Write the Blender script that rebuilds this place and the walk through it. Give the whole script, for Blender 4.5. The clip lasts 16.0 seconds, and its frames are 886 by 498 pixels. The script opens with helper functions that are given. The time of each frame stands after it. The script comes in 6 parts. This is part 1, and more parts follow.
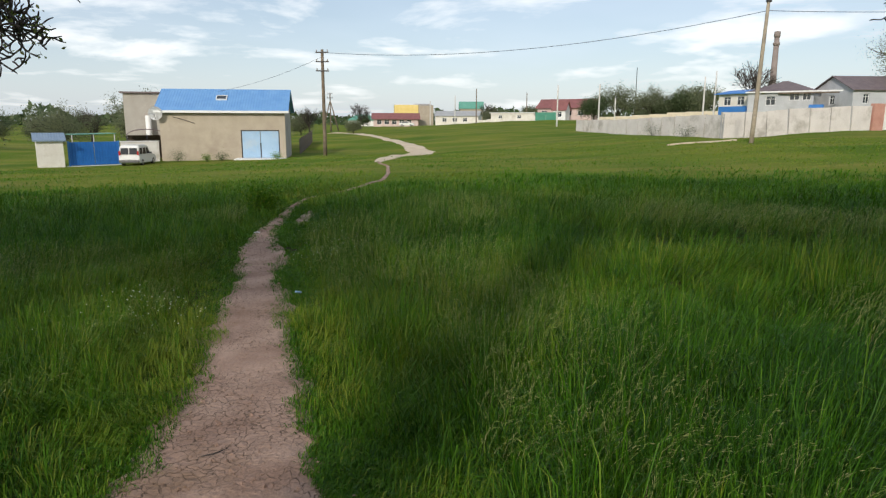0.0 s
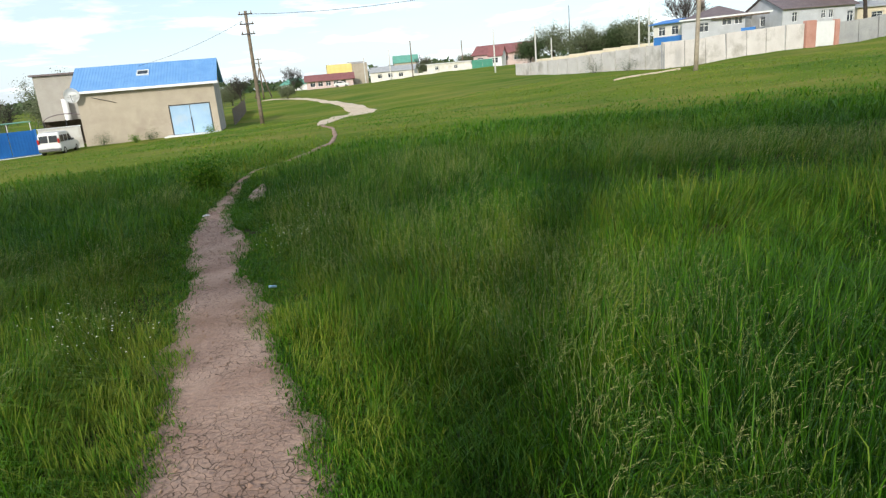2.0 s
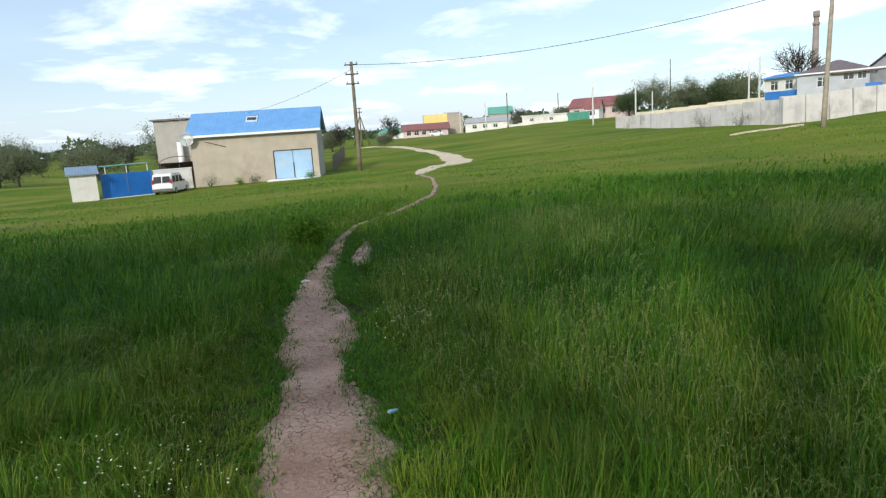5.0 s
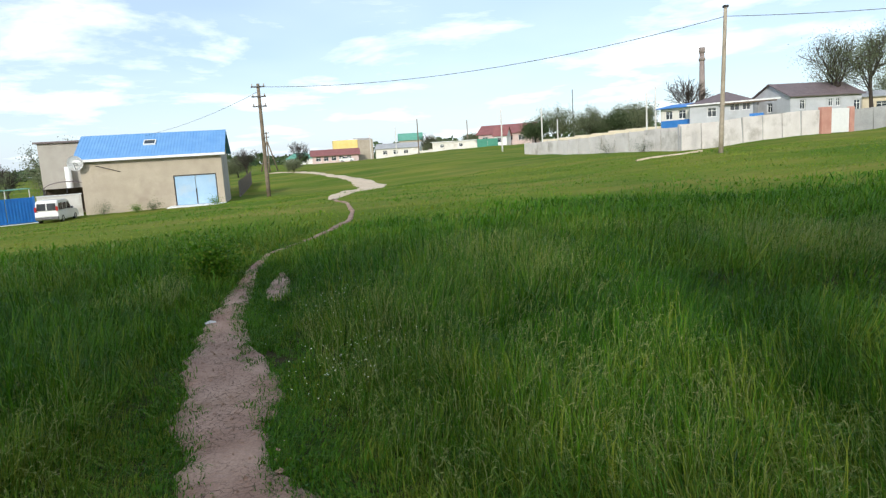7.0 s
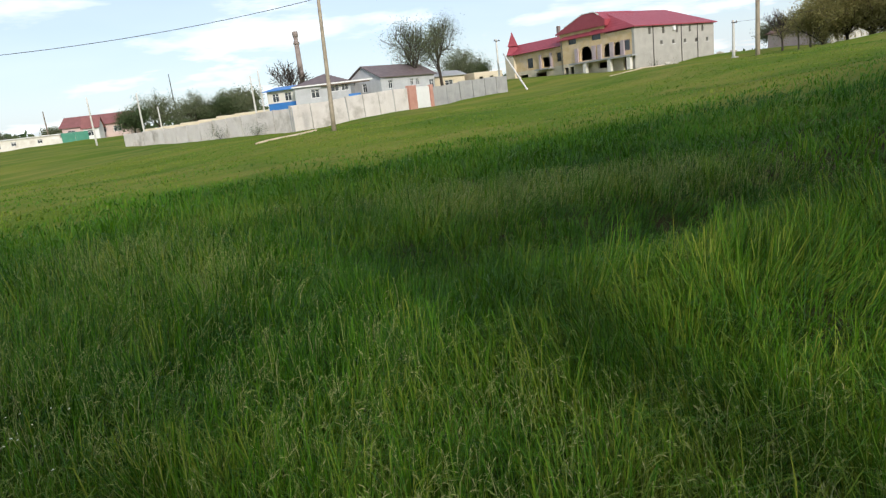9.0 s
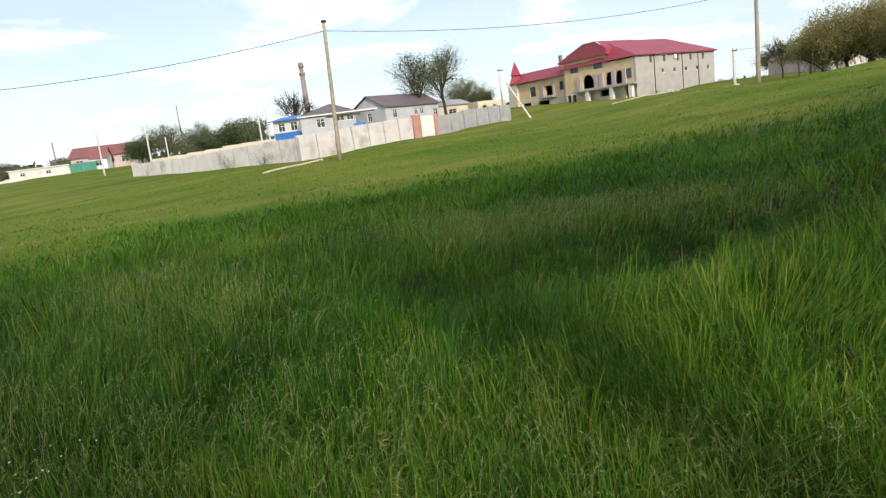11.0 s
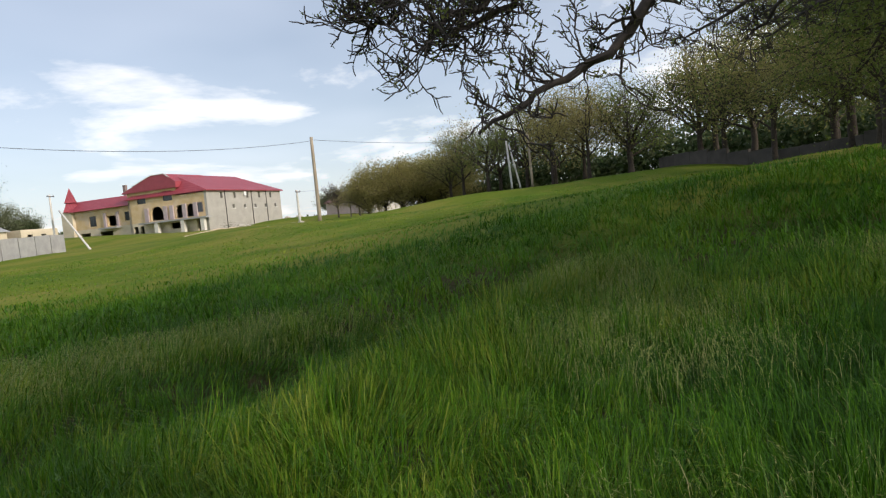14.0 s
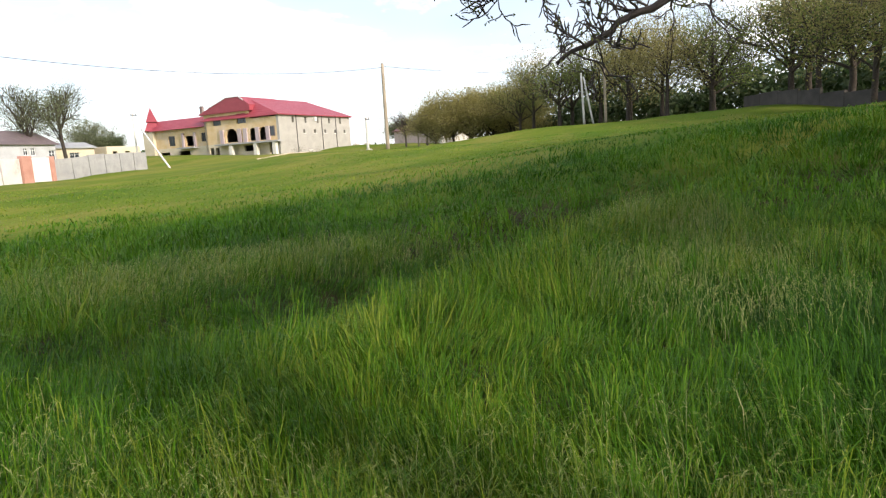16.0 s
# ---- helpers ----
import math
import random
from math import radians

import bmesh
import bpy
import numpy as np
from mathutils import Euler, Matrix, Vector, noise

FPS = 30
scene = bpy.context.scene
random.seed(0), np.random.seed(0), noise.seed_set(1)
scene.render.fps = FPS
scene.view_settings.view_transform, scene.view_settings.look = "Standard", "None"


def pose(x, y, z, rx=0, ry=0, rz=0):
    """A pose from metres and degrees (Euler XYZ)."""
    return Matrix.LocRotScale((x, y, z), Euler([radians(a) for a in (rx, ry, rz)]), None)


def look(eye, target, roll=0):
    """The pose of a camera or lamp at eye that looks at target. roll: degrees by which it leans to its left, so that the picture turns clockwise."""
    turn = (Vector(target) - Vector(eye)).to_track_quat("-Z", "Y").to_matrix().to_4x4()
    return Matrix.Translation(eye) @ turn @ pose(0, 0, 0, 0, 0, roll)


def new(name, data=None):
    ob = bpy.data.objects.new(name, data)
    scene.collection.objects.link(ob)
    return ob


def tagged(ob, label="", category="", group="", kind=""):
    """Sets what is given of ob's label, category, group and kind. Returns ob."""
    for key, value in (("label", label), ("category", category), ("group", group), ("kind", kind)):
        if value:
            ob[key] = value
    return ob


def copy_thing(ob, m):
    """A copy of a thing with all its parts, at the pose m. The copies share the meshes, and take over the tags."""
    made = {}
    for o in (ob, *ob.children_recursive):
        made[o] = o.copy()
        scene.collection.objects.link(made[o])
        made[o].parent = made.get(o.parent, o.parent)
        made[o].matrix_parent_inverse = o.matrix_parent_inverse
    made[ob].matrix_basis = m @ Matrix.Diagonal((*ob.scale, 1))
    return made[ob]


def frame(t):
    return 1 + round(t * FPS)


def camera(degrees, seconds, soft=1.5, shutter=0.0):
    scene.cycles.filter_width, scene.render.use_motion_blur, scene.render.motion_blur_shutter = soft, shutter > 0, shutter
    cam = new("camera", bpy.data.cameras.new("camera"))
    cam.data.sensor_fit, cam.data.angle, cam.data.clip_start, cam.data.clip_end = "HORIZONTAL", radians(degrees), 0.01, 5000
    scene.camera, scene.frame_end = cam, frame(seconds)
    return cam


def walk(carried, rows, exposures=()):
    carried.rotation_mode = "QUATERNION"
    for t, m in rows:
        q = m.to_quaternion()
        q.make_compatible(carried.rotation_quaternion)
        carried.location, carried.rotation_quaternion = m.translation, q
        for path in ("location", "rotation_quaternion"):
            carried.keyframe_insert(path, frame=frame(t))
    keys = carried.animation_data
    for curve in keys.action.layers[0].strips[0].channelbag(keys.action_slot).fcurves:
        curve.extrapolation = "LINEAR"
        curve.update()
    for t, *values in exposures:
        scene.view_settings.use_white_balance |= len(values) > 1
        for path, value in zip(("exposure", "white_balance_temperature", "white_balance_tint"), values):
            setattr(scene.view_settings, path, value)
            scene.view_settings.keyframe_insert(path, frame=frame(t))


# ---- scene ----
cam = camera(69.01, 16.0, soft=1.3)
# seconds, x, y, z, yaw, pitch, roll
ROWS = [
    (0.0, -0.30, 0.84, 1.603, 0.00, -11.11, -0.17),
    (0.5, -0.39, 1.08, 1.561, 5.27, -13.80, 4.41),
    (1.0, -0.46, 1.36, 1.524, 4.32, -11.51, 3.74),
    (1.5, -0.62, 1.63, 1.473, -1.61, -10.18, 6.41),
    (2.0, -0.70, 1.92, 1.487, -5.65, -15.19, 4.79),
    (2.5, -0.81, 2.20, 1.520, -1.37, -9.45, 4.25),
    (3.0, -0.91, 2.49, 1.554, -1.93, -10.59, 5.54),
    (3.5, -0.89, 2.78, 1.539, -0.82, -10.07, 5.27),
    (6.0, -1.33, 3.86, 1.507, 3.01, -11.40, 3.32),
    (6.5, -1.35, 4.14, 1.451, -1.78, -12.15, 4.24),
    (7.0, -1.42, 4.40, 1.405, -5.54, -8.51, 3.46),
    (7.5, -1.51, 4.66, 1.387, -13.45, -10.70, 3.69),
    (8.0, -1.52, 4.97, 1.367, -14.22, -8.51, 5.64),
    (8.5, -1.49, 5.28, 1.344, -28.34, -7.31, 3.93),
    (9.0, -1.45, 5.60, 1.319, -39.03, -12.79, 6.50),
    (11.5, -1.56, 5.56, 1.384, -38.83, -9.91, 6.85),
    (12.0, -1.53, 5.58, 1.370, -41.73, -10.46, 6.86),
    (12.5, -1.50, 5.60, 1.364, -44.32, -7.43, 5.51),
    (13.0, -1.48, 5.62, 1.365, -45.11, -2.12, 4.85),
    (13.5, -1.47, 5.64, 1.364, -52.04, -4.43, 4.83),
    (14.0, -1.49, 5.65, 1.358, -75.20, -2.81, 5.69),
    (14.5, -1.52, 5.64, 1.350, -82.75, -4.74, 5.63),
    (15.0, -1.55, 5.64, 1.342, -78.26, -6.03, 6.31),
    (15.5, -1.59, 5.64, 1.337, -77.15, -6.92, 6.21),
    (16.0, -1.63, 5.66, 1.334, -69.28, -8.31, 3.37),
]
# seconds, stops, kelvin, tint
EXPOSURES = [(0.0, -0.38, 6650, 9), (0.5, -0.05, 6700, 11), (1.0, 0.0, 6650, 11), (1.5, -0.30, 6050, 6), (2.0, 0.02, 6450, 7), (3.5, -0.16, 6150, 6), (7.0, -0.04, 6250, 7), (8.0, -0.12, 6250, 6), (9.0, -0.15, 6500, 9), (12.0, 0.06, 6650, 12), (12.5, 0.03, 6650, 12), (13.0, -0.48, 6450, 12),
             (13.6, -0.42, 6700, 12), (14.5, 0.13, 6950, 14), (16.0, 0.45, 7000, 14)]
walk(cam, [(t, pose(x, y, z, 90 + pitch, roll, yaw)) for t, x, y, z, yaw, pitch, roll in ROWS], EXPOSURES)

# ---- light ----
SUN_ELEVATION, SUN_FROM = radians(27), Vector((-0.34, -0.94, 0)).normalized()
sun = new("sun", bpy.data.lights.new("sun", "SUN"))
sun.data.energy, sun.data.angle, sun.data.color = 3.4, radians(2.5), (1.0, 0.93, 0.82)
to_sun = SUN_FROM * math.cos(SUN_ELEVATION) + Vector((0, 0, math.sin(SUN_ELEVATION)))
sun.matrix_world = look(to_sun * 100, (0, 0, 0))

world = bpy.data.worlds.new("world")
scene.world = world
world.use_nodes = True
wt = world.node_tree
wt.nodes.clear()


def wnode(kind, **values):
    n = wt.nodes.new(kind)
    for key, value in values.items():
        n.inputs[key].default_value = value
    return n


sky = wt.nodes.new("ShaderNodeTexSky")
sky.sky_type, sky.sun_disc = "NISHITA", False
sky.sun_elevation, sky.sun_rotation = SUN_ELEVATION, math.atan2(SUN_FROM.x, SUN_FROM.y)
sky.air_density, sky.dust_density, sky.ozone_density = 1.0, 1.2, 1.5
coord = wt.nodes.new("ShaderNodeTexCoord")
split = wt.nodes.new("ShaderNodeSeparateXYZ")
wt.links.new(coord.outputs["Generated"], split.inputs[0])
lift = wt.nodes.new("ShaderNodeMath")
lift.operation = "ADD"
lift.inputs[1].default_value = 0.12
wt.links.new(split.outputs["Z"], lift.inputs[0])
flat = wt.nodes.new("ShaderNodeCombineXYZ")
for axis in "XY":
    q = wt.nodes.new("ShaderNodeMath")
    q.operation = "DIVIDE"
    wt.links.new(split.outputs[axis], q.inputs[0])
    wt.links.new(lift.outputs[0], q.inputs[1])
    wt.links.new(q.outputs[0], flat.inputs[axis])
puffs = wnode("ShaderNodeTexNoise", Scale=0.85, Detail=7.0, Roughness=0.58, Distortion=0.25)
wt.links.new(flat.outputs[0], puffs.inputs["Vector"])
veil = wnode("ShaderNodeTexNoise", Scale=0.32, Detail=4.0, Roughness=0.6)
wt.links.new(flat.outputs[0], veil.inputs["Vector"])
ramp = wt.nodes.new("ShaderNodeValToRGB")
ramp.color_ramp.elements[0].position, ramp.color_ramp.elements[1].position = 0.52, 0.69
wt.links.new(puffs.outputs["Fac"], ramp.inputs[0])
ramp2 = wt.nodes.new("ShaderNodeValToRGB")
ramp2.color_ramp.elements[0].position, ramp2.color_ramp.elements[1].position = 0.3, 0.8
ramp2.color_ramp.elements[0].color = (0.22, 0.22, 0.22, 1)
ramp2.color_ramp.elements[1].color = (0.62, 0.62, 0.62, 1)
wt.links.new(veil.outputs["Fac"], ramp2.inputs[0])
# haze thickens towards the horizon
low = wt.nodes.new("ShaderNodeMapRange")
low.inputs["From Min"].default_value, low.inputs["From Max"].default_value = 0.0, 0.30
low.inputs["To Min"].default_value, low.inputs["To Max"].default_value = 0.55, 0.0
wt.links.new(split.outputs["Z"], low.inputs["Value"])
hazy = wt.nodes.new("ShaderNodeMix")
hazy.data_type = "RGBA"
hazy.inputs["B"].default_value = (8.0, 9.0, 10.6, 1)
wt.links.new(sky.outputs[0], hazy.inputs["A"])
add = wt.nodes.new("ShaderNodeMath")
add.operation, add.use_clamp = "MAXIMUM", True
wt.links.new(low.outputs[0], add.inputs[0])
wt.links.new(ramp2.outputs[0], add.inputs[1])
wt.links.new(add.outputs[0], hazy.inputs["Factor"])
cloudy = wt.nodes.new("ShaderNodeMix")
cloudy.data_type = "RGBA"
cloudy.inputs["B"].default_value = (11.2, 11.4, 11.6, 1)
wt.links.new(hazy.outputs["Result"], cloudy.inputs["A"])
wt.links.new(ramp.outputs[0], cloudy.inputs["Factor"])
back = wt.nodes.new("ShaderNodeBackground")
back.inputs["Strength"].default_value = 0.142
wt.links.new(cloudy.outputs["Result"], back.inputs["Color"])
out = wt.nodes.new("ShaderNodeOutputWorld")
wt.links.new(back.outputs[0], out.inputs[0])


# ---- materials ----
def material(name, a, b, scale=4.0, rough=0.85, metal=0.0, bump=0.3, fine=40.0, depth=0.01, spots=None, coords="Object"):
    """A surface of two colours in a coarse noise, with fine grain and relief."""
    m = bpy.data.materials.new(name)
    m.use_nodes = True
    t = m.node_tree
    p = t.nodes["Principled BSDF"]
    p.inputs["Roughness"].default_value, p.inputs["Metallic"].default_value = rough, metal
    c = t.nodes.new("ShaderNodeTexCoord")
    n1, n2 = t.nodes.new("ShaderNodeTexNoise"), t.nodes.new("ShaderNodeTexNoise")
    n1.inputs["Scale"].default_value, n1.inputs["Detail"].default_value = scale, 5
    n2.inputs["Scale"].default_value, n2.inputs["Detail"].default_value = fine, 4
    for n in (n1, n2):
        t.links.new(c.outputs[coords], n.inputs["Vector"])
    mixed = t.nodes.new("ShaderNodeMix")
    mixed.data_type = "RGBA"
    mixed.inputs["A"].default_value, mixed.inputs["B"].default_value = (*a, 1), (*b, 1)
    r = t.nodes.new("ShaderNodeMapRange")
    r.inputs["From Min"].default_value, r.inputs["From Max"].default_value = 0.33, 0.67
    t.links.new(n1.outputs["Fac"], r.inputs["Value"])
    t.links.new(r.outputs[0], mixed.inputs["Factor"])
    grain = t.nodes.new("ShaderNodeMix")
    grain.data_type, grain.blend_type = "RGBA", "OVERLAY"
    grain.inputs["Factor"].default_value = 0.35
    t.links.new(mixed.outputs["Result"], grain.inputs["A"])
    t.links.new(n2.outputs["Fac"], grain.inputs["B"])
    last = grain.outputs["Result"]
    if spots:
        n3 = t.nodes.new("ShaderNodeTexNoise")
        n3.inputs["Scale"].default_value, n3.inputs["Detail"].default_value, n3.inputs["Roughness"].default_value = scale * 0.45, 8, 0.7
        t.links.new(c.outputs[coords], n3.inputs["Vector"])
        r3 = t.nodes.new("ShaderNodeMapRange")
        r3.inputs["From Min"].default_value, r3.inputs["From Max"].default_value = 0.52, 0.68
        t.links.new(n3.outputs["Fac"], r3.inputs["Value"])
        m3 = t.nodes.new("ShaderNodeMix")
        m3.data_type = "RGBA"
        m3.inputs["B"].default_value = (*spots, 1)
        t.links.new(last, m3.inputs["A"])
        t.links.new(r3.outputs[0], m3.inputs["Factor"])
        last = m3.outputs["Result"]
    t.links.new(last, p.inputs["Base Color"])
    if bump:
        k = t.nodes.new("ShaderNodeBump")
        k.inputs["Strength"].default_value, k.inputs["Distance"].default_value = bump, depth
        t.links.new(n2.outputs["Fac"], k.inputs["Height"])
        t.links.new(k.outputs[0], p.inputs["Normal"])
    return m


def leafy(name, a, b, c, through_light=0.4, rough=0.55, gloss=0.25):
    """Leaves and blades: tone per blade, a little light passes through."""
    m = bpy.data.materials.new(name)
    m.use_nodes = True
    t = m.node_tree
    p, o = t.nodes["Principled BSDF"], t.nodes["Material Output"]
    p.inputs["Roughness"].default_value = rough
    p.inputs["Specular IOR Level"].default_value = gloss
    tone = t.nodes.new("ShaderNodeAttribute")
    tone.attribute_name = "tone"
    r = t.nodes.new("ShaderNodeValToRGB")
    r.color_ramp.elements[0].color, r.color_ramp.elements[1].color = (*a, 1), (*c, 1)
    mid = r.color_ramp.elements.new(0.5)
    mid.color = (*b, 1)
    t.links.new(tone.outputs["Fac"], r.inputs[0])
    t.links.new(r.outputs[0], p.inputs["Base Color"])
    thin = t.nodes.new("ShaderNodeBsdfTranslucent")
    t.links.new(r.outputs[0], thin.inputs["Color"])
    mixer = t.nodes.new("ShaderNodeMixShader")
    mixer.inputs[0].default_value = through_light
    t.links.new(p.outputs[0], mixer.inputs[1])
    t.links.new(thin.outputs[0], mixer.inputs[2])
    t.links.new(mixer.outputs[0], o.inputs["Surface"])
    return m


def ribbed(name, a, b, pitch=0.2, rough=0.45, metal=0.0):
    """Profiled sheet metal: the ribs run down the slope (local y)."""
    m = material(name, a, b, 1.2, rough, metal, 0, 20)
    t = m.node_tree
    p = t.nodes["Principled BSDF"]
    c, w, k = t.nodes.new("ShaderNodeTexCoord"), t.nodes.new("ShaderNodeTexWave"), t.nodes.new("ShaderNodeBump")
    w.bands_direction, w.wave_profile = "X", "SIN"
    w.inputs["Scale"].default_value = 0.314 / pitch
    k.inputs["Strength"].default_value, k.inputs["Distance"].default_value = 0.6, 0.03
    t.links.new(c.outputs["Object"], w.inputs["Vector"])
    t.links.new(w.outputs["Fac"], k.inputs["Height"])
    t.links.new(k.outputs[0], p.inputs["Normal"])
    return m


GRASS = leafy("grass_blades", (0.023, 0.087, 0.0045), (0.079, 0.206, 0.008), (0.228, 0.276, 0.032), 0.28, 0.5, 0.22)
DRY = leafy("dry_stalks", (0.17, 0.26, 0.05), (0.28, 0.34, 0.10), (0.44, 0.41, 0.20), 0.35)
FLOWER = leafy("flower_heads", (0.75, 0.76, 0.62), (0.8, 0.8, 0.72), (0.78, 0.74, 0.5), 0.2)
LEAF = leafy("young_leaves", (0.10, 0.15, 0.035), (0.165, 0.215, 0.052), (0.26, 0.265, 0.08), 0.45)
LEAF_OLIVE = leafy("olive_leaves", (0.23, 0.22, 0.075), (0.33, 0.30, 0.11), (0.42, 0.35, 0.16), 0.5)
LEAF_DARK = leafy("dark_leaves", (0.045, 0.08, 0.03), (0.075, 0.115, 0.045), (0.12, 0.145, 0.07), 0.35)
# grey-green, with distance haze put into the leaf colour
LEAF_GREY_HAZE = leafy("hazy_grey_green_leaves", (0.14, 0.17, 0.09), (0.19, 0.22, 0.12), (0.23, 0.24, 0.15), 0.4)
BARK = material("bark", (0.036, 0.028, 0.023), (0.07, 0.055, 0.045), 6, 0.95, 0, 0.8, 30, 0.02)
TWIG = material("twig_bark", (0.045, 0.037, 0.034), (0.08, 0.065, 0.057), 8, 0.9, 0, 0.4, 50)
PALE_POLE = material("weathered_pole_wood", (0.30, 0.25, 0.19), (0.40, 0.34, 0.26), 3, 0.9, 0, 0.5, 25, spots=(0.22, 0.19, 0.16))
DARK_POLE = material("tarred_pole_wood", (0.13, 0.10, 0.075), (0.22, 0.17, 0.12), 3, 0.9, 0, 0.5, 25)
WHITE_POLE = material("pale_concrete_pole", (0.55, 0.53, 0.50), (0.65, 0.63, 0.60), 3, 0.85)
IRON = material("dark_iron", (0.05, 0.05, 0.055), (0.09, 0.08, 0.075), 6, 0.55, 0.7)
CERAMIC = material("glazed_insulator", (0.30, 0.24, 0.2), (0.4, 0.36, 0.33), 9, 0.25, 0, 0)
CABLE = material("cable_sheath", (0.03, 0.03, 0.035), (0.06, 0.06, 0.06), 8, 0.6, 0, 0)
STUCCO = material("beige_stucco", (0.40, 0.34, 0.265), (0.47, 0.405, 0.32), 0.8, 0.92, 0, 0.35, 45, 0.01, (0.36, 0.30, 0.235))
STUCCO_GREY = material("grey_beige_stucco", (0.36, 0.33, 0.29), (0.43, 0.40, 0.36), 0.7, 0.92, 0, 0.3, 40, 0.01, (0.33, 0.30, 0.27))
WHITEWASH = material("whitewashed_wall", (0.66, 0.62, 0.56), (0.75, 0.72, 0.67), 1.2, 0.9, 0, 0.3, 30, 0.01, (0.55, 0.50, 0.43))
WHITE = material("white_paint", (0.74, 0.74, 0.73), (0.80, 0.80, 0.79), 2, 0.6, 0, 0.1)
CONCRETE = material("fence_concrete", (0.63, 0.58, 0.55), (0.73, 0.68, 0.65), 0.9, 0.92, 0, 0.4, 35, 0.01, (0.42, 0.38, 0.34))
CONCRETE_GREY = material("grey_block", (0.33, 0.33, 0.335), (0.42, 0.415, 0.41), 0.9, 0.93, 0, 0.4, 30, 0.01, (0.29, 0.28, 0.28))
PINK = material("faded_red_gate_paint", (0.46, 0.22, 0.17), (0.54, 0.29, 0.23), 1.5, 0.75, 0, 0.2)
BRICK_RED = material("red_brick", (0.40, 0.15, 0.10), (0.48, 0.21, 0.15), 5, 0.9, 0, 0.5, 30)
YELLOW = material("yellow_facing_brick", (0.60, 0.43, 0.22), (0.69, 0.54, 0.34), 0.9, 0.9, 0, 0.4, 30, 0.01, (0.62, 0.50, 0.40))
PALE_BLOCK = material("pale_grey_block", (0.36, 0.345, 0.315), (0.44, 0.42, 0.385), 0.7, 0.93, 0, 0.4, 28, 0.01, (0.40, 0.38, 0.345))
MAUVE = material("mauve_plaster", (0.40, 0.32, 0.33), (0.50, 0.42, 0.42), 1.1, 0.9, 0, 0.3)
CREAM = material("cream_plaster", (0.58, 0.50, 0.37), (0.66, 0.58, 0.45), 0.9, 0.9, 0, 0.3)
YELLOW_PAINT = material("yellow_plaster", (0.72, 0.56, 0.18), (0.78, 0.63, 0.25), 0.9, 0.9)
GREY_WALL = material("grey_rendered_wall", (0.44, 0.45, 0.47), (0.52, 0.53, 0.55), 0.7, 0.92, 0, 0.3, 30, 0.01, (0.40, 0.40, 0.41))
PINK_WALL = material("pink_plaster", (0.56, 0.42, 0.39), (0.63, 0.50, 0.47), 0.9, 0.9)
BLUE_ROOF = ribbed("blue_sheet_roof", (0.12, 0.29, 0.58), (0.16, 0.34, 0.62), 0.25)
RED_ROOF = ribbed("crimson_sheet_roof", (0.29, 0.042, 0.06), (0.35, 0.06, 0.078), 0.3)
MAROON_ROOF = ribbed("maroon_sheet_roof", (0.20, 0.075, 0.07), (0.26, 0.10, 0.095), 0.3, 0.6)
BROWN_ROOF = ribbed("brown_sheet_roof", (0.13, 0.10, 0.105), (0.18, 0.14, 0.14), 0.3, 0.6)
GREEN_ROOF = ribbed("green_sheet_roof", (0.10, 0.30, 0.22), (0.14, 0.35, 0.27), 0.3)
SLATE_ROOF = ribbed("grey_corrugated_roof", (0.30, 0.31, 0.32), (0.38, 0.385, 0.39), 0.2, 0.8)
SHED_ROOF = ribbed("blue_grey_roof", (0.17, 0.24, 0.33), (0.22, 0.29, 0.38), 0.2, 0.6)
BLUE_METAL = ribbed("blue_painted_gate", (0.012, 0.12, 0.42), (0.02, 0.15, 0.48), 0.22, 0.4)
LIGHT_BLUE = material("light_blue_painted_steel", (0.30, 0.46, 0.64), (0.36, 0.52, 0.69), 0.9, 0.5, 0, 0.1, 30, 0.01, (0.40, 0.50, 0.60))
BLUE_PANEL = material("bright_blue_panel", (0.03, 0.17, 0.50), (0.05, 0.21, 0.56), 1.2, 0.5)
GREEN_PAINT = material("green_painted_gate", (0.05, 0.22, 0.15), (0.07, 0.27, 0.19), 1.2, 0.5)
CHIMNEY_BRICK = material("sooty_chimney_brick", (0.22, 0.18, 0.165), (0.30, 0.25, 0.23), 0.5, 0.95, 0, 0.5, 8, 0.03, (0.17, 0.125, 0.11))
DARK_WOOD = material("dark_weathered_boards", (0.10, 0.075, 0.055), (0.17, 0.13, 0.095), 3, 0.9, 0, 0.4, 30)
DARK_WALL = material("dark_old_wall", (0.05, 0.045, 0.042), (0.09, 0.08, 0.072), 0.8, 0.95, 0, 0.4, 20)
INSIDE = material("unlit_interior", (0.06, 0.055, 0.05), (0.09, 0.085, 0.08), 1, 0.95, 0, 0)
STONE = material("rubble_stone", (0.42, 0.39, 0.34), (0.54, 0.50, 0.44), 5, 0.95, 0, 0.5, 30)
CAR_WHITE = material("white_car_paint", (0.70, 0.70, 0.69), (0.74, 0.74, 0.73), 1, 0.25, 0, 0)
RUBBER = material("tyre_rubber", (0.02, 0.02, 0.02), (0.035, 0.033, 0.03), 9, 0.85, 0, 0.2)
RIM = material("dull_steel_rim", (0.35, 0.35, 0.36), (0.45, 0.45, 0.45), 5, 0.4, 0.8, 0)
TAIL = material("red_tail_lens", (0.35, 0.02, 0.02), (0.42, 0.03, 0.025), 5, 0.2, 0, 0)
BUMPER = material("grey_plastic", (0.09, 0.09, 0.095), (0.13, 0.13, 0.13), 5, 0.6, 0, 0)
PAPER = material("white_litter", (0.72, 0.72, 0.70), (0.8, 0.8, 0.78), 9, 0.7, 0, 0)
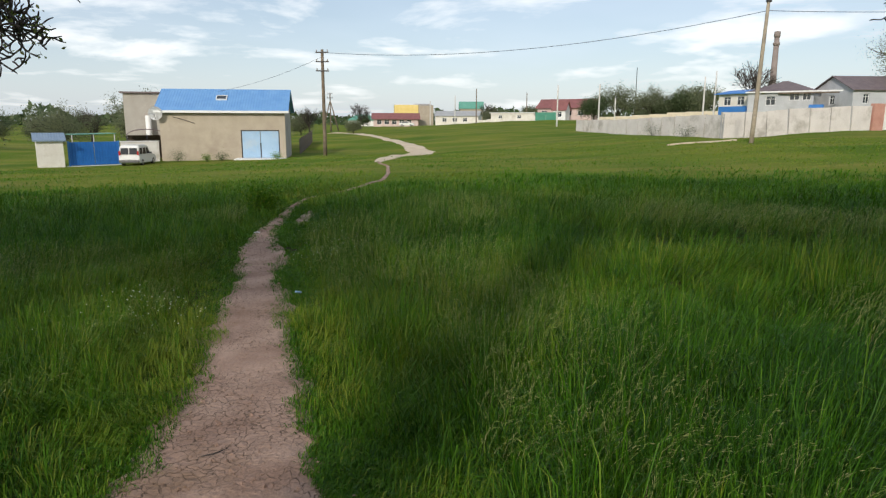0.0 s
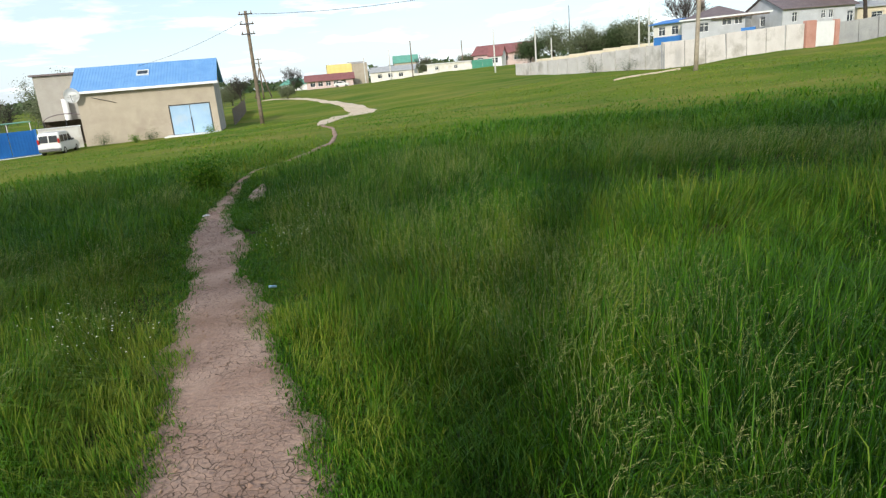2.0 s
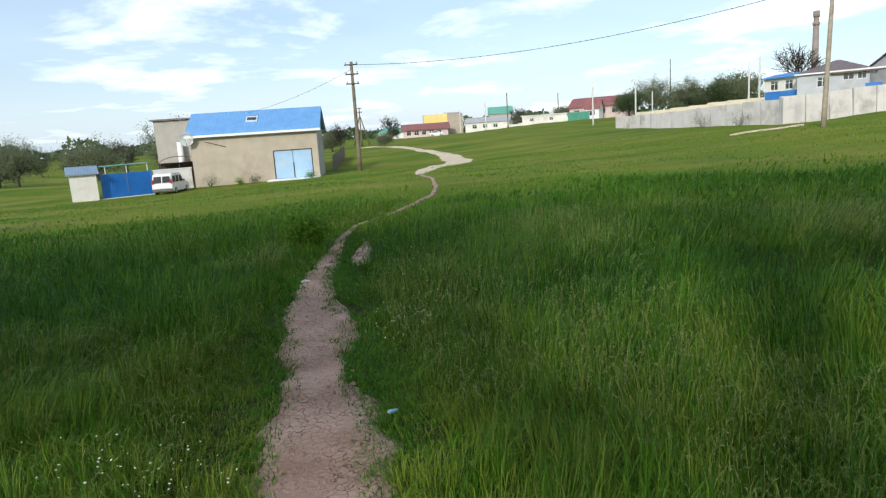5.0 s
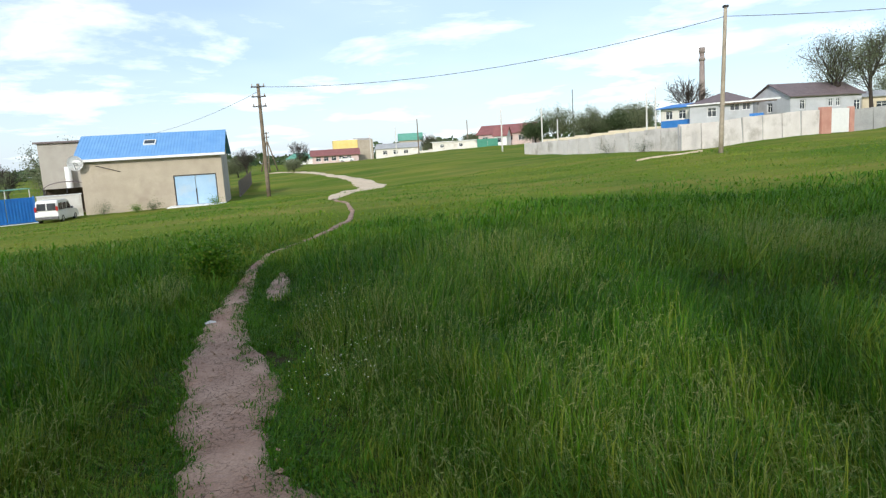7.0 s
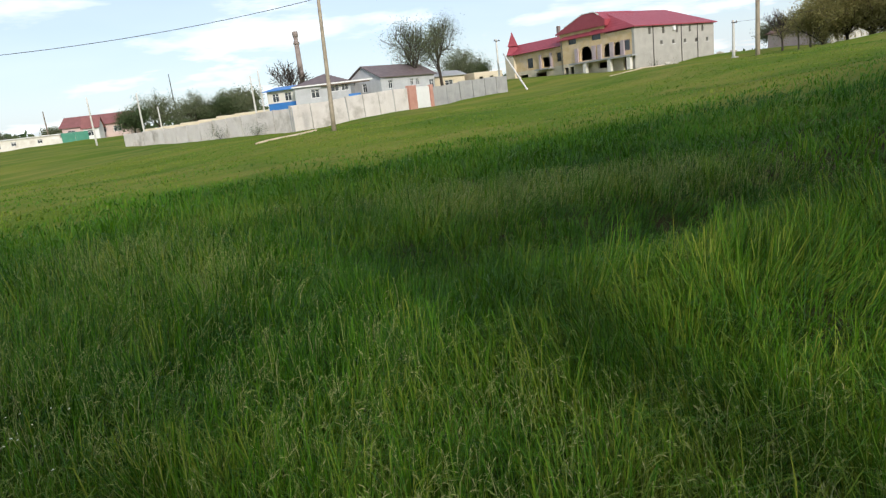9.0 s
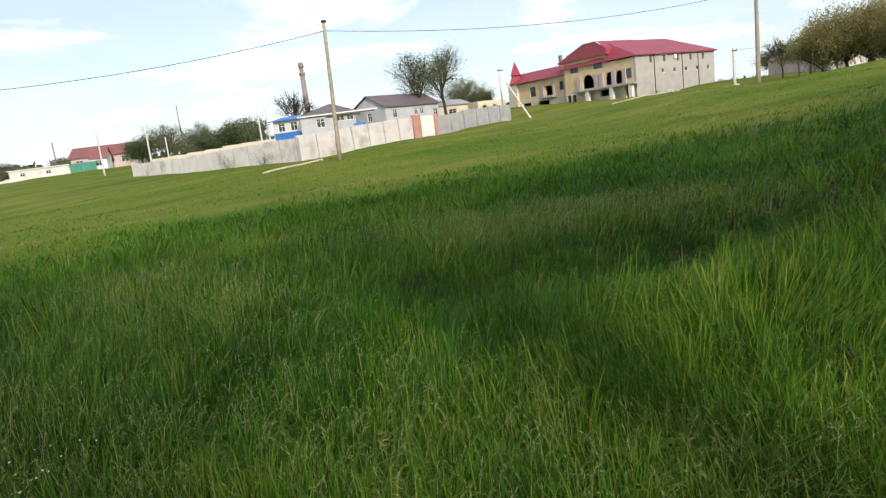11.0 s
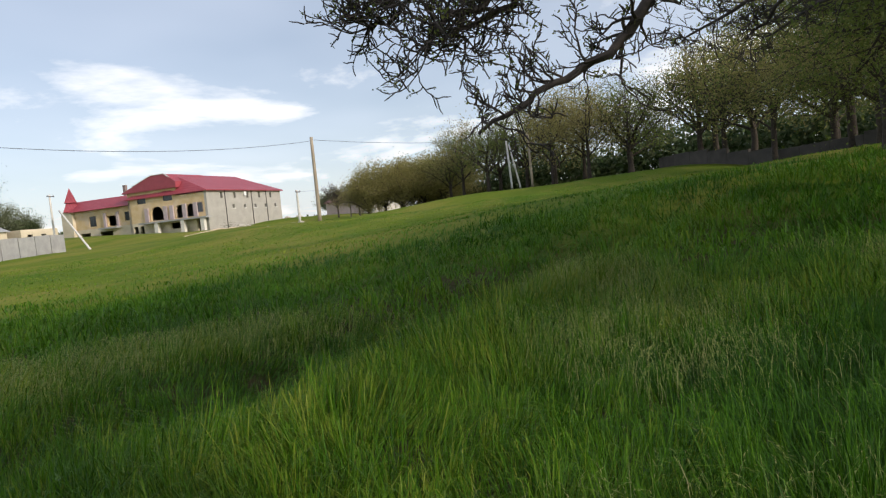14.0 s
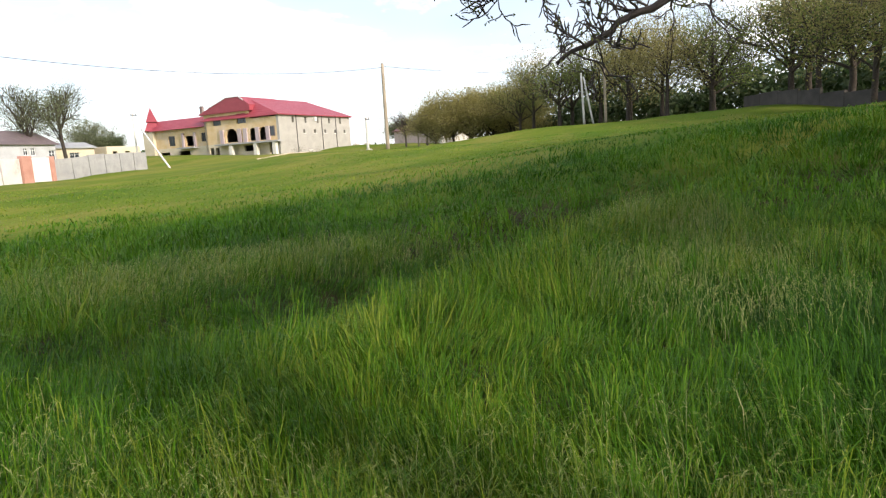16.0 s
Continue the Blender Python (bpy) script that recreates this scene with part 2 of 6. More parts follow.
BLUE_BIT = material("pale_blue_wrapper", (0.30, 0.50, 0.70), (0.38, 0.56, 0.74), 9, 0.5, 0, 0)
glass = bpy.data.materials.new("window_glass")
glass.use_nodes = True
GLASS = glass
gp = glass.node_tree.nodes["Principled BSDF"]
gp.inputs["Base Color"].default_value, gp.inputs["Roughness"].default_value = (0.035, 0.045, 0.055, 1), 0.06
gp.inputs["Specular IOR Level"].default_value = 0.7


def soil_material():
    """Trodden loam: pinkish tan, cracked, with damp darker blotches and crumbs."""
    m = material("trodden_loam", (0.275, 0.17, 0.125), (0.44, 0.30, 0.23), 2.3, 0.95, 0, 0, 75, 0.01, (0.25, 0.155, 0.10))
    t = m.node_tree
    p = t.nodes["Principled BSDF"]
    c = t.nodes.new("ShaderNodeTexCoord")
    warp = t.nodes.new("ShaderNodeTexNoise")
    warp.inputs["Scale"].default_value = 9
    t.links.new(c.outputs["Object"], warp.inputs["Vector"])
    push = t.nodes.new("ShaderNodeMix")
    push.data_type = "RGBA"
    push.inputs["Factor"].default_value = 0.12
    t.links.new(c.outputs["Object"], push.inputs["A"])
    t.links.new(warp.outputs["Color"], push.inputs["B"])
    v = t.nodes.new("ShaderNodeTexVoronoi")
    v.feature = "DISTANCE_TO_EDGE"
    v.inputs["Scale"].default_value = 21
    t.links.new(push.outputs["Result"], v.inputs["Vector"])
    where = t.nodes.new("ShaderNodeTexNoise")
    where.inputs["Scale"].default_value = 1.6
    t.links.new(c.outputs["Object"], where.inputs["Vector"])
    crack = t.nodes.new("ShaderNodeMapRange")
    crack.inputs["From Min"].default_value, crack.inputs["From Max"].default_value = 0.0, 0.035
    t.links.new(v.outputs["Distance"], crack.inputs["Value"])
    keep = t.nodes.new("ShaderNodeMapRange")
    keep.inputs["From Min"].default_value, keep.inputs["From Max"].default_value = 0.40, 0.54
    keep.inputs["To Min"].default_value, keep.inputs["To Max"].default_value = 1.0, 0.0
    t.links.new(where.outputs["Fac"], keep.inputs["Value"])
    both = t.nodes.new("ShaderNodeMath")
    both.operation = "MAXIMUM"
    t.links.new(crack.outputs[0], both.inputs[0])
    t.links.new(keep.outputs[0], both.inputs[1])
    old = p.inputs["Base Color"].links[0].from_socket
    dark = t.nodes.new("ShaderNodeMix")
    dark.data_type = "RGBA"
    dark.inputs["A"].default_value = (0.13, 0.085, 0.06, 1)
    t.links.new(both.outputs[0], dark.inputs["Factor"])
    t.links.new(old, dark.inputs["B"])
    t.links.new(dark.outputs["Result"], p.inputs["Base Color"])
    lumps = t.nodes.new("ShaderNodeTexNoise")
    lumps.inputs["Scale"].default_value, lumps.inputs["Detail"].default_value = 28, 8
    t.links.new(c.outputs["Object"], lumps.inputs["Vector"])
    total = t.nodes.new("ShaderNodeMath")
    total.operation = "ADD"
    t.links.new(both.outputs[0], total.inputs[0])
    t.links.new(lumps.outputs["Fac"], total.inputs[1])
    k = t.nodes.new("ShaderNodeBump")
    k.inputs["Strength"].default_value, k.inputs["Distance"].default_value = 0.8, 0.02
    t.links.new(total.outputs[0], k.inputs["Height"])
    t.links.new(k.outputs[0], p.inputs["Normal"])
    return m


def field_material():
    """Meadow seen from afar: green and straw patches, drier beyond."""
    m = material("meadow_ground", (0.072, 0.132, 0.010), (0.136, 0.178, 0.017), 0.10, 1.0, 0, 0.9, 6, 0.12, None)
    t = m.node_tree
    p = t.nodes["Principled BSDF"]
    old = p.inputs["Base Color"].links[0].from_socket
    c = t.nodes.new("ShaderNodeTexCoord")
    stretch = t.nodes.new("ShaderNodeMapping")
    stretch.inputs["Scale"].default_value = (0.05, 0.16, 0.1)
    t.links.new(c.outputs["Object"], stretch.inputs["Vector"])
    n = t.nodes.new("ShaderNodeTexNoise")
    n.inputs["Scale"].default_value, n.inputs["Detail"].default_value, n.inputs["Roughness"].default_value = 1.4, 7, 0.62
    t.links.new(stretch.outputs[0], n.inputs["Vector"])
    r = t.nodes.new("ShaderNodeMapRange")
    r.inputs["From Min"].default_value, r.inputs["From Max"].default_value = 0.45, 0.68
    r.inputs["To Max"].default_value = 0.6
    t.links.new(n.outputs["Fac"], r.inputs["Value"])
    straw = t.nodes.new("ShaderNodeMix")
    straw.data_type = "RGBA"
    straw.inputs["B"].default_value = (0.27, 0.22, 0.06, 1)
    t.links.new(old, straw.inputs["A"])
    t.links.new(r.outputs[0], straw.inputs["Factor"])
    # soil under tall grass, the shade between its blades put into the colour
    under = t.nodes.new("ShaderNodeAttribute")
    under.attribute_name = "blade_shade"
    shaded_soil = t.nodes.new("ShaderNodeMix")
    shaded_soil.data_type = "RGBA"
    shaded_soil.inputs["B"].default_value = (0.045, 0.042, 0.018, 1)
    t.links.new(under.outputs["Fac"], shaded_soil.inputs["Factor"])
    t.links.new(straw.outputs["Result"], shaded_soil.inputs["A"])
    t.links.new(shaded_soil.outputs["Result"], p.inputs["Base Color"])
    return m


SOIL, FIELD = soil_material(), field_material()
FIELD.node_tree.nodes["Principled BSDF"].inputs["Specular IOR Level"].default_value = 0.1
SAND = material("dry_sandy_earth", (0.52, 0.41, 0.29), (0.62, 0.51, 0.38), 0.9, 0.95, 0, 0.4, 12, 0.02, (0.46, 0.35, 0.24))

# ---- the lie of the land ----
LAND = np.array([
    (0, .8, .03), (-1.3, 5, -.1), (-3.1, 10.7, -.12), (-10.5, 57.3, -1.06), (-15.7, 61.9, -2.0), (-19.0, 57.5, -2.0), (-22.5, 58.0, -2.1), (-30.5, 54, -2.2), (-45, 60, -2.6),
    (23, 56, .4), (19.5, 42.8, .42), (17.6, 89, .5), (54.6, 32.5, 2.2), (58, 66, 1.7), (35, 58, .95), (118, 72, 4.4), (73, 16.7, 3.77),
    (70, .7, 4.2), (-3, 190, .3), (18, 109, 1.0), (30, 150, 2.2), (55, 125, 3), (-60, 110, -3), (0, -15, .3), (-20, -5, -.6), (25, -2, 2.1),
    (95, 110, 3.7), (3, 25, -.15), (-3, 30, -.35), (-2, 45, -.65), (20, -4.6, 2.0), (40, -12, 3.1), (92, 70, 3.0),
    (-18, 36, -1.25), (-25, 45, -1.85), (-12, 29, -.7), (-9, 44, -.95), (88, 95, 4.3), (85, 84, 3.6)])
# the trodden way: x, y, width
WAY = np.array([
    (0.5, -6, 1.1), (0.1, -3, 1.0), (-0.4, 0, 1.0), (-1.0, 2.4, 1.0), (-1.27, 3.4, .95), (-1.36, 3.9, .83), (-1.49, 4.6, .68), (-1.81, 5.7, .54),
    (-2.22, 7.3, .46), (-2.50, 8.4, .42), (-2.84, 9.6, .34), (-3.06, 10.9, .24), (-3.22, 12.3, .18), (-3.38, 13.8, .15), (-3.40, 15.4, .13),
    (-3.15, 17.7, .13), (-2.72, 19.8, .14), (-2.48, 23, .16), (-2.5, 27, .14), (-2.9, 31.5, .14), (-3.9, 37, .2)])


def hollow_shape(x, y):
    """A hollow that crosses the meadow, and the low bank before it, each 0 to 1."""
    d = y - (9.45 - 0.0265 * np.maximum(x, 0) ** 2)
    reach = np.clip((x - 0.5) / 3, 0, 1) * np.clip((20 - x) / 6, 0, 1)
    return reach * np.exp(-(d / 1.05) ** 2), reach * np.exp(-((d + 1.7) / 0.85) ** 2)


def ground(x, y):
    """Height of the bare ground."""
    x, y = np.asarray(x, float), np.asarray(y, float)
    total, weight = np.zeros_like(x), np.zeros_like(x)
    for cx, cy, cz in LAND:
        w = 1.0 / ((x - cx) ** 2 + (y - cy) ** 2 + 30.0) ** 1.5
        total += w * cz
        weight += w
    z = total / weight
    hollow, bank = hollow_shape(x, y)
    z = z + 0.18 * bank - 0.48 * hollow
    # slight unevenness
    far = np.clip((np.hypot(x, y) - 4) / 10, 0.25, 1)
    return z + far * (0.05 * np.sin(x * 0.9 + 1.3 * np.sin(y * 0.37)) * np.cos(y * 0.73 + 0.6) + 0.07 * np.sin(x * 0.23 + 2) * np.sin(y * 0.19))


def gz(x, y):
    return float(ground(x, y))


def way_distance(x, y):
    """How far beyond the edge of the trodden way a place lies (negative on it)."""
    best = np.full(np.shape(x), 1e9)
    for (ax, ay, aw), (bx, by, bw) in zip(WAY[:-1], WAY[1:]):
        dx, dy = bx - ax, by - ay
        s = np.clip(((x - ax) * dx + (y - ay) * dy) / (dx * dx + dy * dy), 0, 1)
        best = np.minimum(best, np.hypot(x - ax - s * dx, y - ay - s * dy) - 0.5 * (aw + s * (bw - aw)))
    return best


def value_noise(x, y, size, seed):
    """Smooth noise in 0..1 on a lattice of the given size."""
    rng = np.random.default_rng(seed)
    table = rng.random((128, 128))
    u, v = np.asarray(x) / size, np.asarray(y) / size
    i, j = np.floor(u).astype(int), np.floor(v).astype(int)
    f, g = u - i, v - j
    f, g = f * f * (3 - 2 * f), g * g * (3 - 2 * g)
    a, b = table[i % 128, j % 128], table[(i + 1) % 128, j % 128]
    c, d = table[i % 128, (j + 1) % 128], table[(i + 1) % 128, (j + 1) % 128]
    return a + (b - a) * f + (c - a) * g + (a - b - c + d) * f * g


def mesh_from(name, verts, faces, mat, smooth=False, tone=None):
    """verts (n, 3); faces a list of index arrays, each (m, k)."""
    me = bpy.data.meshes.new(name)
    me.vertices.add(len(verts))
    me.vertices.foreach_set("co", np.ascontiguousarray(verts, dtype=np.float32).ravel())
    loops = np.concatenate([f.ravel() for f in faces]).astype(np.int32)
    sizes = np.concatenate([np.full(len(f), f.shape[1]) for f in faces])
    me.loops.add(len(loops))
    me.loops.foreach_set("vertex_index", loops)
    me.polygons.add(len(sizes))
    me.polygons.foreach_set("loop_start", np.concatenate([[0], np.cumsum(sizes)[:-1]]).astype(np.int32))
    me.polygons.foreach_set("use_smooth", np.full(len(sizes), smooth))
    if tone is not None:
        me.attributes.new("tone", "FLOAT", "POINT").data.foreach_set("value", np.ascontiguousarray(tone, dtype=np.float32))
    me.materials.append(mat)
    me.update(calc_edges=True)
    return me


def sheet(nx, ny):
    i, j = np.meshgrid(np.arange(nx - 1), np.arange(ny - 1), indexing="ij")
    a = (i * ny + j).ravel()
    return np.stack([a, a + ny, a + ny + 1, a + 1], axis=1)


def build_ground():
    n, reach, near = 230, 2600.0, 7.0
    u = np.linspace(-1, 1, n) * np.arcsinh(reach / near)
    gx, gy = np.meshgrid(near * np.sinh(u), 9 + near * np.sinh(u), indexing="ij")
    z = ground(gx, gy) - 0.035 * np.clip(1 - way_distance(gx, gy) / 0.25, 0, 1)
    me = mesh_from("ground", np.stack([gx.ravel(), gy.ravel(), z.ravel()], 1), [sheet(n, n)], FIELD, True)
    # mask for the painted shade under the near grass
    blade_shade = np.clip((12.5 - np.hypot(gx - 2, gy - 6)) / 4, 0, 1) * np.clip(np.maximum(gy - 2.4, gx - 3.0), 0, 1)
    blade_shade = (blade_shade * np.clip((gx + 0.9 * gy + 1.5) / 2, 0, 1)).ravel()
    me.attributes.new("blade_shade", "FLOAT", "POINT").data.foreach_set("value", blade_shade.astype(np.float32))
    tagged(new("ground", me), "green meadow ground with straw-coloured patches", "meadow", kind="structure")


def ribbon(name, line, mat, label, category, rise, rag, seed, step=0.12, across=9):
    """A strip of ground along a line of (x, y, width), with ragged edges."""
    pts = []
    for a, b in zip(line[:-1], line[1:]):
        k = max(2, int(np.hypot(*(b - a)[:2]) / step))
        pts += [a + (b - a) * s / k for s in range(k)]
    pts = np.array(pts + [line[-1]])
    for _ in range(6):
        pts[1:-1] = 0.25 * pts[:-2] + 0.5 * pts[1:-1] + 0.25 * pts[2:]
    tangent = np.gradient(pts[:, :2], axis=0)
    tangent /= np.linalg.norm(tangent, axis=1)[:, None]
    normal = np.stack([tangent[:, 1], -tangent[:, 0]], 1)
    s = np.arange(len(pts)) * step
    fray = 0.2 * np.minimum(pts[:, 2], 0.7)
    left = 0.5 * pts[:, 2] * (1 + rag * (value_noise(s, s * 0, 0.7, seed) - 0.45)) + fray * (value_noise(s, s * 0, 0.16, seed + 1) + 0.6 * value_noise(s, s * 0, 0.07, seed + 4) - 0.8)
    right = 0.5 * pts[:, 2] * (1 + rag * (value_noise(s, s * 0, 0.8, seed + 2) - 0.45)) + fray * (value_noise(s, s * 0, 0.18, seed + 3) + 0.6 * value_noise(s, s * 0, 0.08, seed + 5) - 0.8)
    f = np.linspace(-1, 1, across)
    off = np.where(f[None, :] < 0, f[None, :] * left[:, None], f[None, :] * right[:, None])
    x, y = pts[:, :1] + normal[:, :1] * off, pts[:, 1:2] + normal[:, 1:] * off
    z = ground(x, y) + rise * (1 - np.abs(f[None, :]) ** 6) - 0.03 * np.abs(f[None, :]) ** 8 + 0.006 * (value_noise(x, y, 0.2, seed) - 0.5)
    me = mesh_from(name, np.stack([x.ravel(), y.ravel(), z.ravel()], 1), [sheet(len(pts), across)], mat, True)
    return tagged(new(name, me), label, category, kind="structure")


# ---- small building kit ----
def part(name, bm, mat, parent, label=""):
    me = bpy.data.meshes.new(name)
    bm.to_mesh(me)
    bm.free()
    me.materials.append(mat)
    ob = new(name, me)
    ob.parent = parent
    return tagged(ob, label)


def thing(name, label, category, x, y, z=None, turn=0.0, group="", kind=""):
    ob = new(name)
    ob.empty_display_size = 0.3
    ob.matrix_basis = pose(x, y, gz(x, y) if z is None else z, 0, 0, turn)
    return tagged(ob, label, category, group, kind)


def box(bm, x0, x1, y0, y1, z0, z1, m=None):
    vs = [bm.verts.new((m @ Vector(p)) if m else p) for p in
          ((x0, y0, z0), (x1, y0, z0), (x1, y1, z0), (x0, y1, z0), (x0, y0, z1), (x1, y0, z1), (x1, y1, z1), (x0, y1, z1))]
    for f in ((0, 3, 2, 1), (4, 5, 6, 7), (0, 1, 5, 4), (1, 2, 6, 5), (2, 3, 7, 6), (3, 0, 4, 7)):
        bm.faces.new([vs[i] for i in f])


def boxed(*sizes, bevel=0.0):
    bm = bmesh.new()
    box(bm, *sizes)
    if bevel:
        bmesh.ops.bevel(bm, geom=list(bm.edges), offset=bevel, segments=1, affect="EDGES")
    return bm


def tube(bm, pts, radii, sides=8, cap=True):
    """A tapered tube along points."""
    rings = []
    for i, p in enumerate(pts):
        p = Vector(p)
        d = (Vector(pts[min(i + 1, len(pts) - 1)]) - Vector(pts[max(i - 1, 0)])).normalized()
        side = d.cross(Vector((0, 0, 1)) if abs(d.z) < 0.9 else Vector((1, 0, 0))).normalized()
        other = d.cross(side)
        rings.append([bm.verts.new(p + radii[i] * (math.cos(a) * side + math.sin(a) * other)) for a in (2 * math.pi * k / sides for k in range(sides))])
    for a, b in zip(rings[:-1], rings[1:]):
        for k in range(sides):
            f = bm.faces.new((a[k], a[(k + 1) % sides], b[(k + 1) % sides], b[k]))
            f.smooth = True
    if cap:
        bm.faces.new(rings[0][::-1])
        bm.faces.new(rings[-1])


def tubed(pts, radii, sides=8):
    bm = bmesh.new()
    tube(bm, pts, radii, sides)
    return bm


def prism(outline, axis_from, axis_to, along="y"):
    """An outline in (x, z) drawn out along y, or in (y, z) along x."""
    bm = bmesh.new()
    put = (lambda a, b, t: (a, t, b)) if along == "y" else (lambda a, b, t: (t, a, b))
    v0 = [bm.verts.new(put(a, b, axis_from)) for a, b in outline]
    v1 = [bm.verts.new(put(a, b, axis_to)) for a, b in outline]
    bm.faces.new(v0[::-1])
    bm.faces.new(v1)
    n = len(outline)
    for i in range(n):
        bm.faces.new((v0[i], v0[(i + 1) % n], v1[(i + 1) % n], v1[i]))
    bmesh.ops.recalc_face_normals(bm, faces=list(bm.faces))
    return bm


def wall_with(length, z0, z1, thick, holes, m):
    """A wall along local x from 0 to length, its outside at y = 0, with rectangular openings (x0, x1, z0, z1), set by m."""
    bm = bmesh.new()
    xs = sorted({0.0, length, *[h[0] for h in holes], *[h[1] for h in holes]})
    zs = sorted({z0, z1, *[h[2] for h in holes], *[h[3] for h in holes]})
    made = {}

    def corner(i, j, side):
        if (i, j, side) not in made:
            made[i, j, side] = bm.verts.new(m @ Vector((xs[i], side * thick, zs[j])))
        return made[i, j, side]

    solid = {(i, j) for i in range(len(xs) - 1) for j in range(len(zs) - 1)
             if not any(h[0] <= xs[i] and xs[i + 1] <= h[1] and h[2] <= zs[j] and zs[j + 1] <= h[3] for h in holes)}
    for i, j in solid:
        bm.faces.new((corner(i, j, 0), corner(i + 1, j, 0), corner(i + 1, j + 1, 0), corner(i, j + 1, 0)))
        bm.faces.new((corner(i, j, 1), corner(i, j + 1, 1), corner(i + 1, j + 1, 1), corner(i + 1, j, 1)))
        for near, (ia, ja), (ib, jb) in (((i - 1, j), (i, j + 1), (i, j)), ((i + 1, j), (i + 1, j), (i + 1, j + 1)), ((i, j - 1), (i, j), (i + 1, j)), ((i, j + 1), (i + 1, j + 1), (i, j + 1))):
            if near not in solid:
                bm.faces.new((corner(ia, ja, 0), corner(ia, ja, 1), corner(ib, jb, 1), corner(ib, jb, 0)))
    return bm


def window(parent, x0, x1, z0, z1, m, frame_mat=WHITE, bars=1, depth=0.12, cross=True):
    """A framed pane in an opening of a wall set by m."""
    w = new("window")
    w.parent = parent
    bm = bmesh.new()
    b = 0.07
    for s in ((x0, x0 + b, z0, z1), (x1 - b, x1, z0, z1), (x0 + b, x1 - b, z0, z0 + b), (x0 + b, x1 - b, z1 - b, z1)):
        box(bm, s[0], s[1], depth, depth + 0.06, s[2], s[3], m)
    for k in range(bars):
        c = x0 + (x1 - x0) * (k + 1) / (bars + 1)
        box(bm, c - 0.03, c + 0.03, depth, depth + 0.06, z0 + b, z1 - b, m)
    if cross:
        c = z0 + (z1 - z0) * 0.68
        box(bm, x0 + b, x1 - b, depth + 0.005, depth + 0.055, c - 0.025, c + 0.025, m)
    part("frame", bm, frame_mat, w)
    bm = bmesh.new()
    box(bm, x0 + b, x1 - b, depth + 0.025, depth + 0.035, z0 + b, z1 - b, m)
    part("pane", bm, GLASS, w)
    return w


def gable_roof(parent, length, depth, eave, rise, mat, over=0.35, thick=0.10, hip=0.0, name="roof", x0=0.0, y0=0.0):
    """Two slopes with the ridge along x; hip: how far the ridge ends stand in from the gables."""
    bm = bmesh.new()
    xa, xb, ya, yb, mid = x0 - over, x0 + length + over, y0 - over, y0 + depth + over, y0 + depth / 2
    drop = rise * over / (depth / 2)
    lo, hi = eave - drop, eave + rise
    ra, rb = (x0 + hip, x0 + length - hip) if hip else (xa, xb)
    top = [(xa, ya, lo + thick), (xb, ya, lo + thick), (xb, yb, lo + thick), (xa, yb, lo + thick), (ra, mid, hi + thick), (rb, mid, hi + thick)]
    bot = [(p[0], p[1], p[2] - thick) for p in top]
    t = [bm.verts.new(p) for p in top]
    b = [bm.verts.new(p) for p in bot]
    for f in ((0, 1, 5, 4), (2, 3, 4, 5)):
        bm.faces.new([t[i] for i in f])
        bm.faces.new([b[i] for i in f][::-1])
    ends = ((3, 0, 4), (1, 2, 5))
    if hip:
        for f in ends:
            bm.faces.new([t[i] for i in f])
            bm.faces.new([b[i] for i in f][::-1])
        rim = ((0, 1), (1, 2), (2, 3), (3, 0))
    else:
        rim = ((0, 1), (2, 3), (1, 5), (5, 2), (3, 4), (4, 0))
    for i, j in rim:
        bm.faces.new((b[i], b[j], t[j], t[i]))
    bmesh.ops.recalc_face_normals(bm, faces=list(bm.faces))
    return part(name, bm, mat, parent)


def side_poses(length, depth):
    """Poses of the four walls: front, right, back, left, each seen from outside with x to the right."""
    return (Matrix(), pose(length, 0, 0, 0, 0, 90), pose(length, depth, 0, 0, 0, 180), pose(0, depth, 0, 0, 0, 270))


def house(name, label, x, y, z, turn, length, depth, height, rise, wall_mat, roof_mat, openings=(), hip=0.0, over=0.35, base=-1.0, frame_mat=WHITE, category="house", group="", bars=1):
    """A plain house; its front-left corner at x, y, its front along local x. openings: (wall index, x0, x1, z0, z1, 'window' | 'door' | 'hole')."""
    h = thing(name, label, category, x, y, z, turn, group)
    poses = side_poses(length, depth)
    t = 0.3
    for i, (m, run) in enumerate(zip(poses, (length, depth, length, depth))):
        holes = [o[1:5] for o in openings if o[0] == i]
        if i % 2:
            inner = m @ pose(t, 0, 0)
            holes = [(a - t, b - t, c, d) for a, b, c, d in holes]
            part("wall", wall_with(run - 2 * t, base, height, t, holes, inner), wall_mat, h)
        else:
            part("wall", wall_with(run, base, height, t, holes, m), wall_mat, h)
        for o in openings:
            if o[0] != i:
                continue
            if o[5] == "window":
                window(h, *o[1:5], m, frame_mat, bars)
            elif o[5] == "door":
                bm = bmesh.new()
                box(bm, o[1] + 0.03, o[2] - 0.03, 0.12, 0.18, o[3], o[4] - 0.03, m)
                part("door", bm, frame_mat, h)
    part("inner_floor", boxed(t, length - t, t, depth - t, base, 0.05), INSIDE, h)
    if rise:
        if not hip:
            for xe in (0, length - t):
                part("gable", prism([(0.0, height), (depth, height), (depth / 2, height + rise)], xe, xe + t, "x"), wall_mat, h)
        gable_roof(h, length, depth, height + 0.02, rise, roof_mat, over, 0.1, hip)
    else:
        part("roof", boxed(-over, length + over, -over, depth + over, height + 0.003, height + 0.16), roof_mat, h)
    return h

